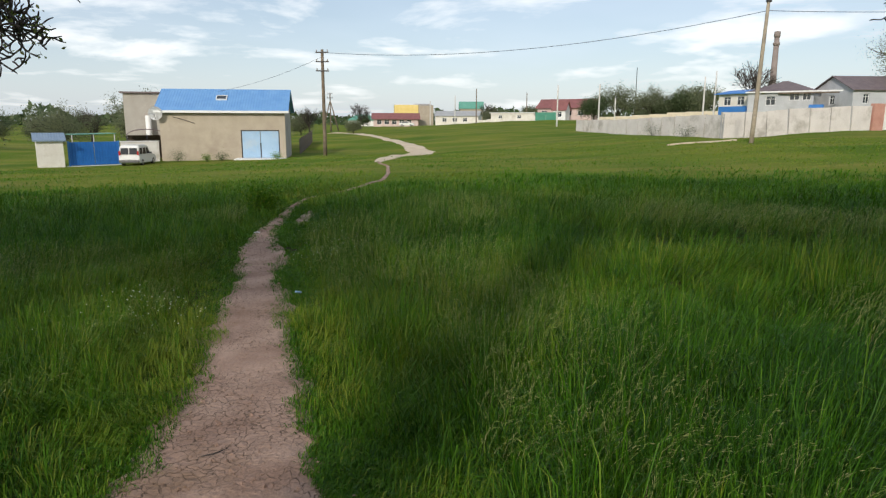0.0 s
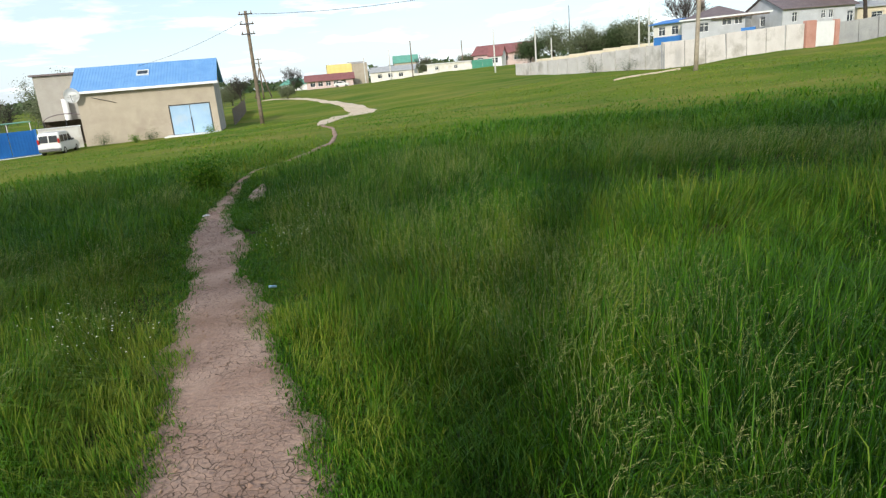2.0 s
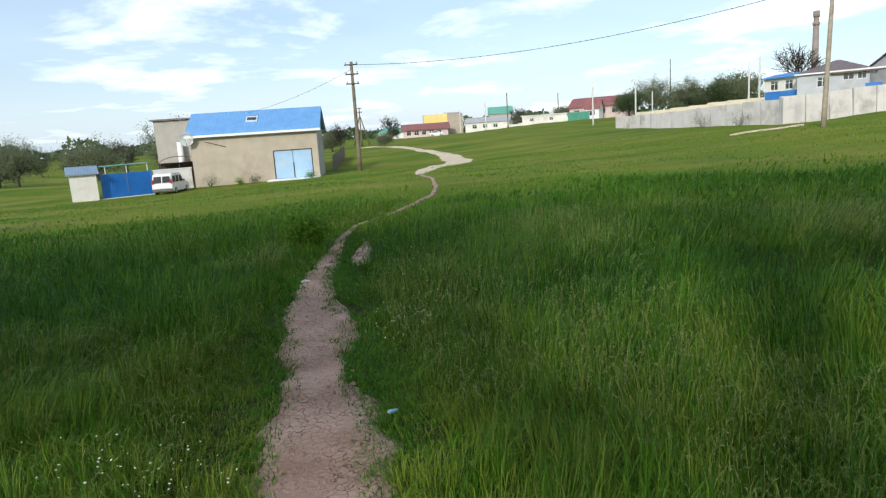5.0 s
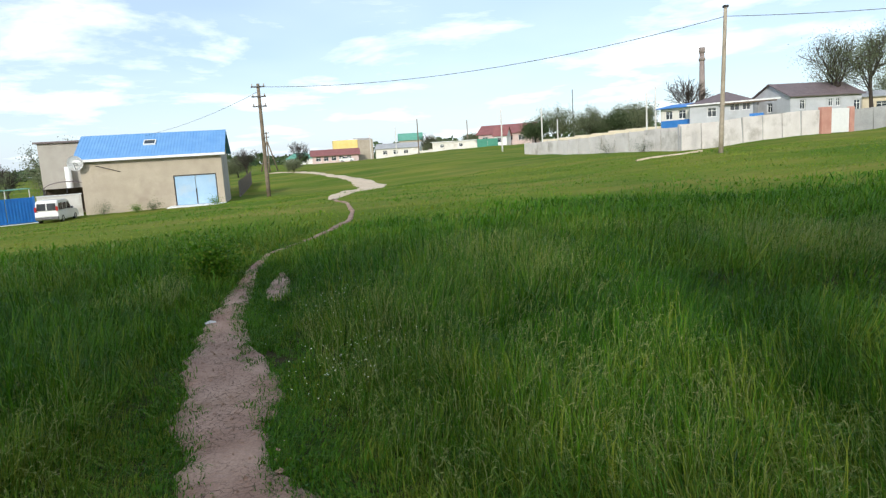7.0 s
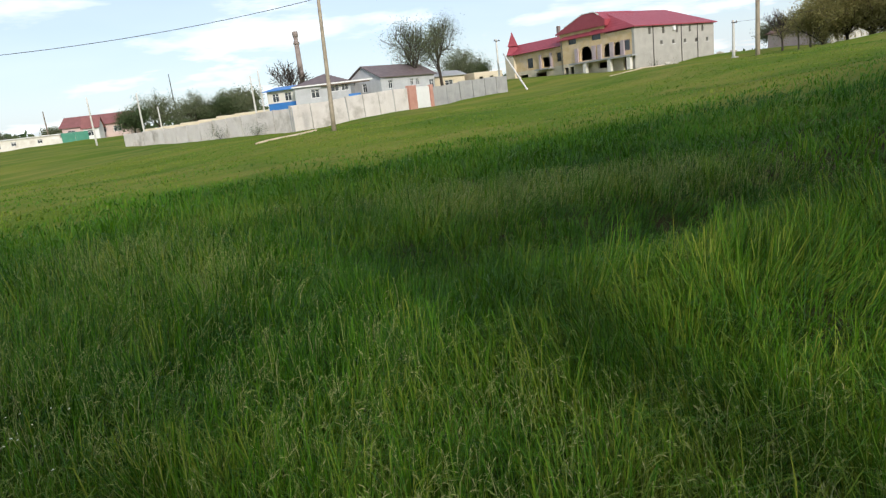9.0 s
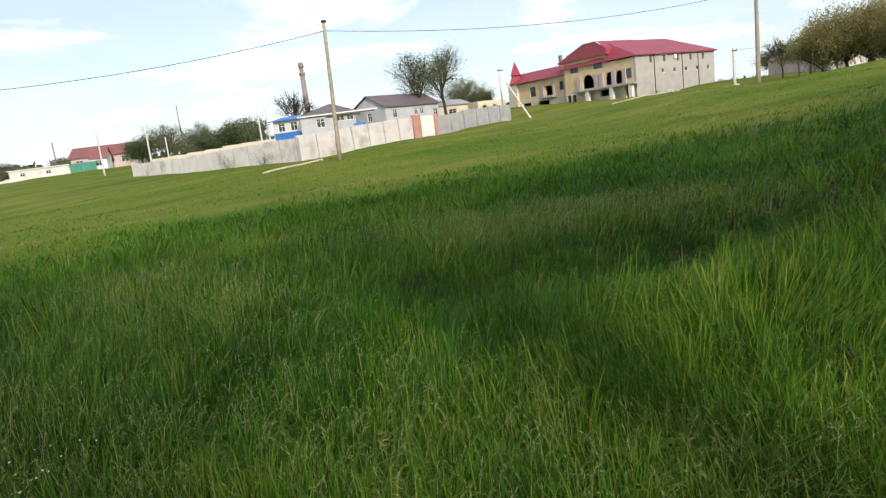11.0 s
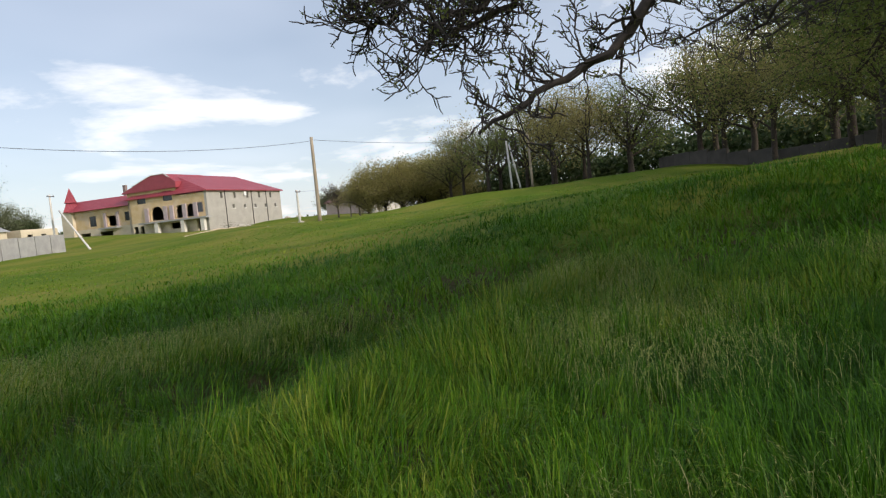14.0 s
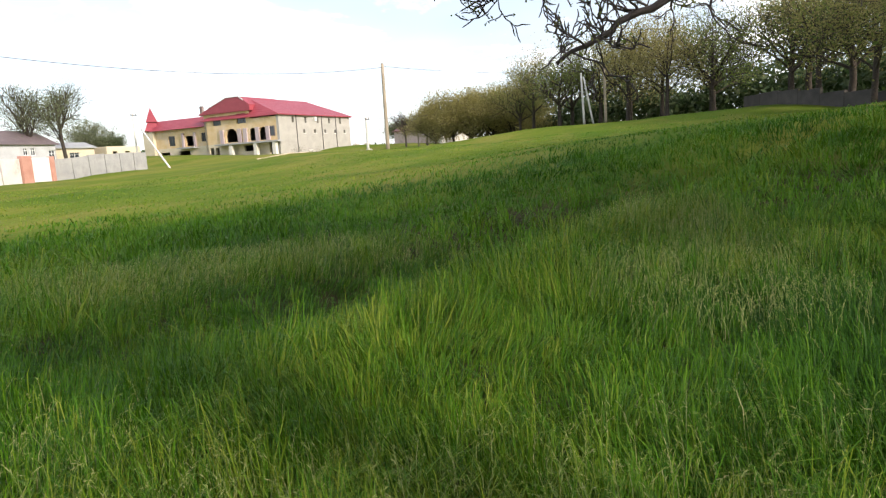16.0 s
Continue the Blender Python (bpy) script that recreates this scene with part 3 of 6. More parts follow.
# ---- ground, way and far road ----
build_ground()
ribbon("dirt_path", np.array([(a, b, c * 1.1 + (0.14 if b < 13 else 0.0)) for a, b, c in WAY]), SOIL, "narrow trodden footpath of cracked pinkish loam", "path", 0.02, 0.4, 11, 0.05, 11)
ROAD = np.array([(-3.85, 36.5, .3), (-4.1, 41, .9), (-3.5, 48.8, 1.9), (-2.5, 57, 2.7), (-2.35, 63, 2.8), (-2.9, 68, 2.4), (-3.9, 75, 1.9), (-5.6, 82, 1.5), (-10, 96, 1.4), (-14.4, 110.6, 1.4), (-21, 122, 1.4)])
ribbon("dirt_road", ROAD, SAND, "pale dry earth track winding across the meadow", "road", 0.06, 0.3, 31, 0.4, 9)
PATCHES = ((-2.40, 8.8, .44, .8, 104), (-2.76, 12.3, .32, 1.0, 97))
for k, (bx, by, bw, half, turn) in enumerate(PATCHES):
    c, s = math.cos(radians(turn)), math.sin(radians(turn))
    ends = np.array([(bx - c * half, by - s * half, .06), (bx - c * .45 * half, by - s * .45 * half, bw), (bx + c * .4 * half, by + s * .4 * half, bw * .85), (bx + c * half, by + s * half, .06)])
    ribbon("bare_patch", ends, SOIL, "bare worn patch of loam beside the footpath", "ground", 0.022, 0.6, 51 + 6 * k, 0.04, 9)
# sand-coloured strips stand for sunlit grass, their light put into the colour
for a, b in (((14.2, 43), (20.2, 46.5)), ((72, 60.5), (99, 66.5))):
    ribbon("pale_strip", np.array([(a[0], a[1], .1), (a[0] * .6 + b[0] * .4, a[1] * .6 + b[1] * .4, .26), (b[0], b[1], .08)]), SAND, "pale sand-coloured strip standing for lit grass", "ground", 0.10, 0.6, 71, 0.4, 5)


# ---- the beige garage house and its yard ----
def garage_house():
    L, D, H, rise = 11.3, 6.2, 4.6, 1.85
    h = thing("garage_house", "beige stucco house with blue sheet roof and garage door", "house", -26.45, 61.4, -1.85, 8.3)
    poses = side_poses(L, D)
    door = (7.2, 10.75, 0.05, 2.7)
    part("front_wall", wall_with(L, -1, H, 0.35, [door], poses[0]), STUCCO, h)
    part("side_wall", wall_with(D - 0.7, -1, H, 0.35, [], poses[1] @ pose(0.35, 0, 0)), STUCCO_GREY, h)
    part("back_wall", wall_with(L, -1, H, 0.35, [], poses[2]), STUCCO, h)
    part("side_wall", wall_with(D - 0.7, -1, H, 0.35, [], poses[3] @ pose(0.35, 0, 0)), STUCCO, h)
    for xe in (0, L - 0.35):
        part("gable", prism([(0.0, H), (D, H), (D / 2, H + rise)], xe, xe + 0.35, "x"), STUCCO_GREY, h)
    gable_roof(h, L, D, H + 0.02, rise, BLUE_ROOF, 0.4, 0.09)
    part("fascia", boxed(-0.42, L + 0.42, -0.47, -0.41, H - 0.34, H - 0.13), WHITE, h, "white eaves board")
    slope = math.degrees(math.atan2(rise, D / 2))
    m = pose(5.4, 1.55, H + 0.02 + rise * 0.5 + 0.12, slope, 0, 0)
    bm = bmesh.new()
    for s in ((-0.5, 0.5, -0.4, -0.33), (-0.5, 0.5, 0.33, 0.4), (-0.5, -0.43, -0.33, 0.33), (0.43, 0.5, -0.33, 0.33)):
        box(bm, *s, -0.06, 0.1, m)
    sk = part("skylight", bm, WHITE, h, "white framed roof window")
    bm = bmesh.new()
    box(bm, -0.43, 0.43, -0.33, 0.33, 0.03, 0.05, m)
    part("pane", bm, GLASS, sk)
    part("door_frame", wall_with(3.55, 0.05, 2.72, 0.12, [(0.08, 3.47, 0.05, 2.62)], pose(7.2, 0.02, 0)), IRON, h)
    for x0, x1 in ((7.30, 8.95), (8.99, 10.65)):
        leaf = part("garage_door_leaf", boxed(x0, x1, 0.06, 0.11, 0.1, 2.6, bevel=0.01), LIGHT_BLUE, h, "light blue painted steel door leaf")
        for zr in (0.12, 1.32, 2.5):
            part("rail", boxed(x0 + 0.03, x1 - 0.03, 0.045, 0.058, zr, zr + 0.06), LIGHT_BLUE, leaf)
    part("door_bar", boxed(8.93, 9.02, 0.02, 0.045, 0.2, 1.5), IRON, h)
    bm = prism([(6.8, -0.6), (11.6, -0.6), (11.4, 0.1), (6.8, 0.1)], -2.3, -0.01)
    part("ramp", bm, WHITE, h, "whitewashed concrete threshold")
    part("lamp_bracket", tubed([(1.2, 0, 3.9), (2.4, -0.12, 3.55), (3.1, -0.05, 3.3)], [.03, .025, .025], 6), IRON, h)
    return h


def satellite_dish(x, y, z, turn):
    d = thing("satellite_dish", "white satellite dish on a house corner", "dish", x, y, z, turn)
    bm = bmesh.new()
    rings = []
    for r, b in ((0.05, 0.0), (0.25, 0.02), (0.45, 0.07), (0.62, 0.14)):
        rings.append([bm.verts.new((r * math.cos(a), b * -1, r * math.sin(a))) for a in (2 * math.pi * k / 20 for k in range(20))])
    bm.faces.new(rings[0])
    for p, q in zip(rings[:-1], rings[1:]):
        for k in range(20):
            bm.faces.new((p[k], p[(k + 1) % 20], q[(k + 1) % 20], q[k]))
    bmesh.ops.solidify(bm, geom=list(bm.faces), thickness=0.02)
    part("reflector", bm, WHITE, d)
    part("arm", tubed([(0, 0, -0.6), (0, -0.4, -0.25), (0, -0.55, 0)], [.02, .018, .02], 6), IRON, d)
    part("mount", tubed([(0, 0.03, 0), (0.0, 0.3, -0.05)], [.04, .04], 6), IRON, d)
    return d


garage_house()
satellite_dish(-26.55, 60.95, 2.35, 12)

rear = house("rear_house", "tall grey-beige house with flat roof behind the yard", -32.0, 66.3, -2.2, 8.3, 12.0, 6.5, 6.55, 0, STUCCO_GREY, BROWN_ROOF, over=0.25, base=-0.5)
part("flue", tubed([(2.4, -0.6, 0), (2.4, -0.6, 4.4)], [.3, .27], 10), WHITE, rear, "white flue pipe")


def yard_gate():
    g = thing("yard_gate", "tall bright blue profiled metal yard gate", "gate", -31.45, 55.0, -2.15, 43)
    part("leaf", boxed(0.1, 1.95, -0.03, 0.03, 0.12, 2.05, bevel=0.008), BLUE_METAL, g)
    part("leaf", boxed(1.99, 3.85, -0.03, 0.03, 0.12, 2.05, bevel=0.008), BLUE_METAL, g)
    for px in (0.02, 3.93):
        part("post", boxed(px - 0.06, px + 0.06, -0.06, 0.06, -0.3, 2.12), BLUE_PANEL, g)
    part("sill", boxed(-0.2, 4.2, -0.25, 0.1, -0.4, 0.08), WHITE, g, "white concrete sill")


yard_gate()
shed = house("garden_shed", "small whitewashed shed with a blue-grey roof", -33.0, 53.25, -2.35, 33, 1.9, 3.0, 2.4, 0.5, WHITEWASH, SHED_ROOF, over=0.22, base=-0.5, category="shed")


def yard_wall():
    w = thing("yard_wall", "low whitewashed yard wall beside the garage house", "wall", -29.3, 59.6, -2.05, 33)
    part("masonry", boxed(0, 3.2, 0, 0.3, -0.5, 1.85, bevel=0.02), WHITEWASH, w)
    part("coping", boxed(-0.05, 3.25, -0.05, 0.35, 1.853, 1.92), WHITE, w)
    p = thing("carport", "dark barrel-roofed carport behind the yard wall", "carport", -29.4, 60.9, -2.05, 25)
    arc = [(1.75 + 1.75 * math.cos(a), 2.35 + 0.62 * math.sin(a)) for a in (math.pi * k / 12 for k in range(13))]
    inner = [(1.75 + 1.68 * math.cos(a), 2.35 + 0.56 * math.sin(a)) for a in (math.pi * k / 12 for k in range(12, -1, -1))]
    part("barrel_roof", prism(arc + inner, 0, 3.2), BROWN_ROOF, p)
    for px in (0.04, 1.75, 3.46):
        for py in (0.1, 3.1):
            part("post", tubed([(px, py, -0.3), (px, py, 2.4)], [.05, .05], 6), IRON, p)
    part("back_panel", boxed(0.1, 3.4, 3.22, 3.3, 0, 2.35), DARK_WOOD, p)
    q = thing("yard_awning", "faded green awning roof over the yard", "awning", -32.5, 57.4, -2.1, 40)
    part("awning_sheet", prism([(0, 2.55), (3.6, 2.62), (3.6, 2.68), (0, 2.61)], 0, 2.4), GREEN_ROOF, q)
    for px in (0.1, 1.8, 3.5):
        part("post", tubed([(px, 0.1, -0.3), (px, 0.1, 2.58)], [.04, .04], 6), WHITE_POLE, q)


yard_wall()


def wheel(parent, x, y, side, r=0.31):
    bm = bmesh.new()
    tube(bm, [(x, y - 0.09, r), (x, y - 0.07, r), (x, y + 0.07, r), (x, y + 0.09, r)], [r - .03, r, r, r - .03], 18)
    w = part("wheel", bm, RUBBER, parent)
    bm = bmesh.new()
    tube(bm, [(x, y + side * 0.07, r), (x, y + side * 0.096, r), (x, y + side * 0.1, r)], [r * .62, r * .6, r * .2], 14)
    part("rim", bm, RIM, w)


def van(name, label, x, y, z, turn, paint, boxy=True):
    """A small van heading along local +x."""
    v = thing(name, label, "car", x, y, z, turn)
    L, Wd = 4.1, 1.68
    low = [(0.03, .32), (0.0, .55), (0.05, .95), (3.0, .98), (3.85, .90), (4.06, .70), (4.1, .4), (4.0, .28), (0.2, .26)]
    bm = prism(low, -Wd / 2, Wd / 2)
    bmesh.ops.bevel(bm, geom=list(bm.edges), offset=0.05, segments=2, affect="EDGES")
    part("body", bm, paint, v)
    top = [(0.06, .93), (0.14, 1.55), (0.26, 1.76), (1.9, 1.80), (2.35, 1.68), (3.1, .95)] if boxy else [(0.3, .93), (0.8, 1.32), (1.3, 1.42), (2.2, 1.42), (3.0, .95)]
    bm = prism(top, -Wd / 2 + 0.06, Wd / 2 - 0.06)
    bmesh.ops.bevel(bm, geom=list(bm.edges), offset=0.06, segments=2, affect="EDGES")
    part("cabin", bm, paint, v)
    if boxy:
        for s in (-1, 1):
            for x0, x1, xt in ((0.28, 1.0, 0.0), (1.07, 1.75, 0.0), (1.82, 2.75, -0.5)):
                bm = bmesh.new()
                y0, y1 = s * (Wd / 2 - 0.065), s * (Wd / 2 - 0.05)
                vs = [bm.verts.new(p) for p in ((x0, y1, 1.02), (x1, y1, 1.02), (x1 + xt, y1, 1.55), (x0 + 0.06, y1, 1.55))]
                bm.faces.new(vs)
                bmesh.ops.solidify(bm, geom=list(bm.faces), thickness=0.012)
                part("side_window", bm, GLASS, v)
            part("mirror", boxed(2.45, 2.6, s * 0.83 - 0.02, s * 0.98 + 0.02 if s > 0 else s * 0.98 - 0.02, 1.0, 1.16), BUMPER, v)
        for y0, y1 in ((-0.68, -0.04), (0.04, 0.68)):
            bm = bmesh.new()
            vs = [bm.verts.new(p) for p in ((0.045, y0, 1.02), (0.045, y1, 1.02), (0.115, y1 * .97, 1.55), (0.115, y0 * .97, 1.55))]
            bm.faces.new(vs)
            bmesh.ops.solidify(bm, geom=list(bm.faces), thickness=0.015)
            part("rear_window", bm, GLASS, v)
        for y0 in (-0.82, 0.68):
            part("tail_light", boxed(-0.005, 0.06, y0, y0 + 0.14, 0.95, 1.3), TAIL, v)
        part("number_plate", boxed(-0.03, -0.012, -0.26, 0.26, 0.62, 0.74), WHITE, v)
    else:
        for s in (-1, 1):
            bm = bmesh.new()
            y1 = s * (Wd / 2 - 0.05)
            bm.faces.new([bm.verts.new(p) for p in ((0.75, y1, 0.98), (2.75, y1, 0.98), (2.15, y1, 1.34), (1.0, y1, 1.34))])
            bmesh.ops.solidify(bm, geom=list(bm.faces), thickness=0.012)
            part("side_window", bm, GLASS, v)
    part("rear_bumper", boxed(-0.06, 0.1, -0.82, 0.82, 0.33, 0.55, bevel=0.03), BUMPER, v)
    for wx in (0.75, 3.3):
        for s in (-1, 1):
            wheel(v, wx, s * (Wd / 2 - 0.08), s)
    return v


van("parked_van", "white small van with rear doors parked at the gate", -26.8, 55.7, -2.15, 95, CAR_WHITE)


def board_fence():
    f = thing("board_fence", "leaning dark wooden board fence behind the house", "fence", -15.6, 70.5, gz(-15.6, 70.5), 97)
    for i in range(44):
        x = i * 0.42
        z = gz(-15.6 - x * .12, 70.5 + x) - f.location.z
        m = pose(x, 0, z, 0, random.uniform(-3, 3), 0)
        bm = bmesh.new()
        box(bm, 0, 0.36, 0, 0.03, -0.2, random.uniform(1.5, 1.75), m)
        part("board", bm, DARK_WOOD, f)
    for zr in (0.5, 1.3):
        part("rail", tubed([(x, 0.06, gz(-15.6 - x * .12, 70.5 + x) - f.location.z + zr) for x in (0, 6, 12, 18.4)], [.04] * 4, 6), DARK_WOOD, f)


board_fence()


# ---- poles and lines ----
def power_pole(name, label, x, y, top, z=None, mat=PALE_POLE, r=(0.15, 0.10), arms=1, lean=(0, 0), group="line poles"):
    z = gz(x, y) if z is None else z
    p = thing(name, label, "pole", x, y, z, 0, group)
    h = top - z
    pts = [(lean[0] * k / 5, lean[1] * k / 5, -0.4 + (h + 0.4) * k / 5) for k in range(6)]
    part("shaft", tubed(pts, [r[0] + (r[1] - r[0]) * k / 5 for k in range(6)], 12), mat, p)
    for a in range(arms):
        za = h - 0.25 - 0.75 * a
        lx, ly = lean[0] * za / h, lean[1] * za / h
        arm = part("crossarm", boxed(lx - 0.55, lx + 0.55, ly - 0.16, ly - 0.08, za - 0.05, za + 0.05, bevel=0.008), IRON, p)
        for ox in (-0.45, 0.45):
            part("insulator", tubed([(lx + ox, ly - 0.12, za + 0.05), (lx + ox, ly - 0.12, za + 0.1), (lx + ox, ly - 0.12, za + 0.13), (lx + ox, ly - 0.12, za + 0.24)], [.02, .06, .045, .03], 8), CERAMIC, arm)
    return p


def wire(name, a, b, sag, r=0.018):
    bm = bmesh.new()
    a, b = Vector(a), Vector(b)
    n = 24
    pts = [a.lerp(b, k / n) - Vector((0, 0, sag * 4 * (k / n) * (1 - k / n))) for k in range(n + 1)]
    tube(bm, pts, [r] * (n + 1), 5)
    me = bpy.data.meshes.new(name)
    bm.to_mesh(me)
    bm.free()
    me.materials.append(CABLE)
    tagged(new(name, me), "thin dark overhead cable sagging between poles", "cable", "overhead cables")


power_pole("power_pole", "dark weathered wooden power pole with crossarms", -10.5, 57.3, 7.6, -1.1, DARK_POLE, (0.17, 0.12), 3)
power_pole("power_pole", "tall pale wooden power pole in the meadow", 19.5, 42.8, 8.95, 0.4, PALE_POLE, (0.15, 0.10), 0, (0.3, 0.05))
power_pole("power_pole", "grey-brown wooden power pole at the meadow's edge", 54.65, 32.5, 10.1, 2.1, PALE_POLE, (0.19, 0.14), 0)
part("cap", boxed(0.18, 0.44, -0.08, 0.18, 8.56, 8.70), IRON, bpy.data.objects["power_pole.001"])
wire("overhead_cable", (-10.5, 57.2, 7.35), (19.78, 42.8, 8.45), 1.1)
wire("overhead_cable", (19.78, 42.8, 8.45), (54.65, 32.5, 9.75), 1.0)
wire("overhead_cable", (54.65, 32.5, 9.85), (70.1, 14.05, 9.2), 0.45)
wire("overhead_cable", (-10.5, 57.2, 7.0), (-24.5, 66.5, 4.3), 0.5, 0.012)
power_pole("concrete_pole", "leaning pale concrete pole before the trees", 73.0, 16.7, 9.4, None, WHITE_POLE, (0.13, 0.10), 0, (0, .25))
power_pole("concrete_pole", "pale strut pole set against its neighbour", 73.4, 15.7, 9.0, None, WHITE_POLE, (0.11, 0.09), 0, (-.3, 1.0))
power_pole("power_pole", "tan wooden pole before the tree row", 70.5, 14.05, 9.6, None, PALE_POLE, (0.15, 0.11), 0, (-.35, .05))
power_pole("concrete_pole", "white concrete pole on a footing near the rubble", 69.6, 42.3, 6.4, 2.6, WHITE_POLE, (0.17, 0.12), 1)
wire("overhead_cable", (69.6, 42.3, 6.2), (112, 36, 10.5), 0.8, 0.014)
power_pole("concrete_pole", "white concrete pole by the fence end", 64.6, 73.8, 9.1, None, WHITE_POLE, (0.15, 0.12), 1)
power_pole("strut_pole", "white slanting strut pole by the fence end", 62.4, 66.2, 6.9, None, WHITE_POLE, (0.13, 0.11), 0, (1.4, 5.6))
power_pole("concrete_pole", "thin white concrete pole far across the meadow", 18.45, 109, 7.7, None, WHITE_POLE, (0.14, 0.10), 0)
power_pole("power_pole", "thin dark pole beside the far houses", 6.75, 140.7, 8.6, None, DARK_POLE, (0.13, 0.1), 0)
power_pole("power_pole", "thin grey pole beside the far houses", 2.6, 160, 8.0, None, WHITE_POLE, (0.13, 0.1), 0)
power_pole("power_pole", "thin grey pole beside the far houses", -3.6, 170, 7.0, None, WHITE_POLE, (0.13, 0.1), 0)
power_pole("power_pole", "short dark pole behind the far wall", 20.5, 165, 9.0, None, DARK_POLE, (0.15, 0.1), 0)
power_pole("concrete_pole", "white pole standing in front of dark trees", 27.3, 117.6, 8.3, None, WHITE_POLE, (0.15, 0.12), 0)
power_pole("concrete_pole", "short white pole in front of trees", 30.5, 119, 6.0, None, WHITE_POLE, (0.13, 0.1), 0)
power_pole("mast", "tall thin grey mast behind the trees", 50.0, 173.7, 15.7, None, IRON, (0.16, 0.08), 0)
power_pole("concrete_pole", "white pole behind the concrete fence", 36.4, 93.9, 8.0, None, WHITE_POLE, (0.14, 0.1), 0)
power_pole("concrete_pole", "grey pole behind the concrete fence", 41.5, 102.6, 9.4, None, WHITE_POLE, (0.14, 0.1), 0)
ap = power_pole("trestle_pole", "dark A-shaped wooden pole with crossarms", -22.2, 129, 7.2, 0.2, DARK_POLE, (0.15, 0.1), 2)
for side in (-1, 1):
    part("leg", tubed([(side * 1.5, 0, -0.3), (side * 0.1, 0, 5.2)], [.12, .1], 8), DARK_POLE, ap)
for k, (px, py) in enumerate(((92, 45), (93.5, 44), (95, 43.2), (97, 42))):
    tp = power_pole("trestle_pole", "pale A-shaped pole far beyond the meadow", px, py, 7.2 + 0.4 * (k % 2), None, PALE_POLE, (0.11, 0.09), 0, (0.7 * (-1) ** k, 0.4))


# ---- concrete fence ----
def fence_run(a, b, n, panel_mat, heights, skip=()):
    """n panels from a to b, each stepped to the ground, with posts between."""
    f = thing("concrete_fence", "pale concrete panel fence with slim posts", "fence", a[0], a[1], 0, math.degrees(math.atan2(b[1] - a[1], b[0] - a[0])), "fence runs")
    step = math.hypot(b[0] - a[0], b[1] - a[1]) / n
    ux, uy = (b[0] - a[0]) / (n * step), (b[1] - a[1]) / (n * step)
    for i in range(n + 1):
        z = gz(a[0] + ux * i * step, a[1] + uy * i * step)
        h = heights[0] + (heights[1] - heights[0]) * i / n
        if i - 1 not in skip or i not in skip:
            part("post", boxed(i * step - 0.07, i * step + 0.07, 0.035, 0.15, z - 0.4, z + h + 0.02, bevel=0.012), CONCRETE_GREY, f)
        if i == n or i in skip:
            continue
        zc = gz(a[0] + ux * (i + .5) * step, a[1] + uy * (i + .5) * step)
        tilt = math.degrees(math.atan2(gz(a[0] + ux * (i + 1) * step, a[1] + uy * (i + 1) * step) - z, step)) * 0.9 + random.uniform(-.3, .3)
        m = pose((i + .5) * step, 0, zc, 0, -tilt, 0)
        bm = bmesh.new()
        hw, zs = step / 2 - 0.06, h / 4
        for k in range(4):
            box(bm, -hw, hw, -0.045, 0.03, k * zs + (0.008 if k else -0.3), (k + 1) * zs - 0.008, m)
        box(bm, -hw, hw, -0.032, 0.02, -0.2, h - 0.02, m)
        part("panel", bm, panel_mat, f)
    return f


CORNER, END = (23.2, 56.1), (58.2, 65.9)
fence_run((17.6, 89.0), CORNER, 13, CONCRETE, (1.45, 2.0))


def along(s):
    return (CORNER[0] + (END[0] - CORNER[0]) * s, CORNER[1] + (END[1] - CORNER[1]) * s)


fence_run(CORNER, along(0.435), 7, CONCRETE, (2.15, 2.15))
fence_run(along(0.555), along(0.70), 2, CONCRETE_GREY, (2.05, 2.05))
fence_run(along(0.70), END, 4, CONCRETE_GREY, (2.05, 2.0))


def fence_gate():
    a, b = along(0.435), along(0.555)
    g = thing("fence_gate", "white sheet-metal gate between faded red brick pillars", "gate", a[0], a[1], None, 15.6)
    part("pillar", boxed(0.1, 1.3, -0.2, 0.25, -0.5, 2.4, bevel=0.02), PINK, g, "faded red painted gate panel")
    part("leaf", boxed(1.34, 3.75, -0.04, 0.03, 0.05, 2.25, bevel=0.01), WHITE, g)
    part("pillar", boxed(3.8, 4.25, -0.2, 0.25, -0.5, 2.35, bevel=0.02), PINK, g)
    for zr in (0.3, 1.9):
        part("rail", boxed(1.4, 3.7, -0.07, -0.043, zr, zr + 0.06), WHITE, g)


fence_gate()


# ---- the big house with the crimson roof ----
def arch_wall(length, z0, z1, thick, arches, m):
    """A wall with round-headed openings (centre, half width, sill, spring height)."""
    bm = bmesh.new()
    cuts = sorted(arches)
    x = 0.0
    for c, hw, sill, spring in cuts:
        if c - hw > x:
            box(bm, x, c - hw, 0, thick, z0, z1, m)
        if sill > z0:
            box(bm, c - hw, c + hw, 0, thick, z0, sill, m)
        n = 8
        for k in range(n):
            xa, xb = c - hw + 2 * hw * k / n, c - hw + 2 * hw * (k + 1) / n
            za = spring + math.sqrt(max(hw * hw - (xa - c) ** 2, 0))
            zb = spring + math.sqrt(max(hw * hw - (xb - c) ** 2, 0))
            vs = [bm.verts.new(m @ Vector(p)) for p in ((xa, 0, za), (xb, 0, zb), (xb, 0, z1), (xa, 0, z1), (xa, thick, za), (xb, thick, zb), (xb, thick, z1), (xa, thick, z1))]
            for f in ((0, 1, 2, 3), (5, 4, 7, 6), (4, 5, 1, 0), (3, 2, 6, 7)):
                bm.faces.new([vs[i] for i in f])
        x = c + hw
    if x < length:
        box(bm, x, length, 0, thick, z0, z1, m)
    bmesh.ops.remove_doubles(bm, verts=list(bm.verts), dist=0.0005)
    return bm


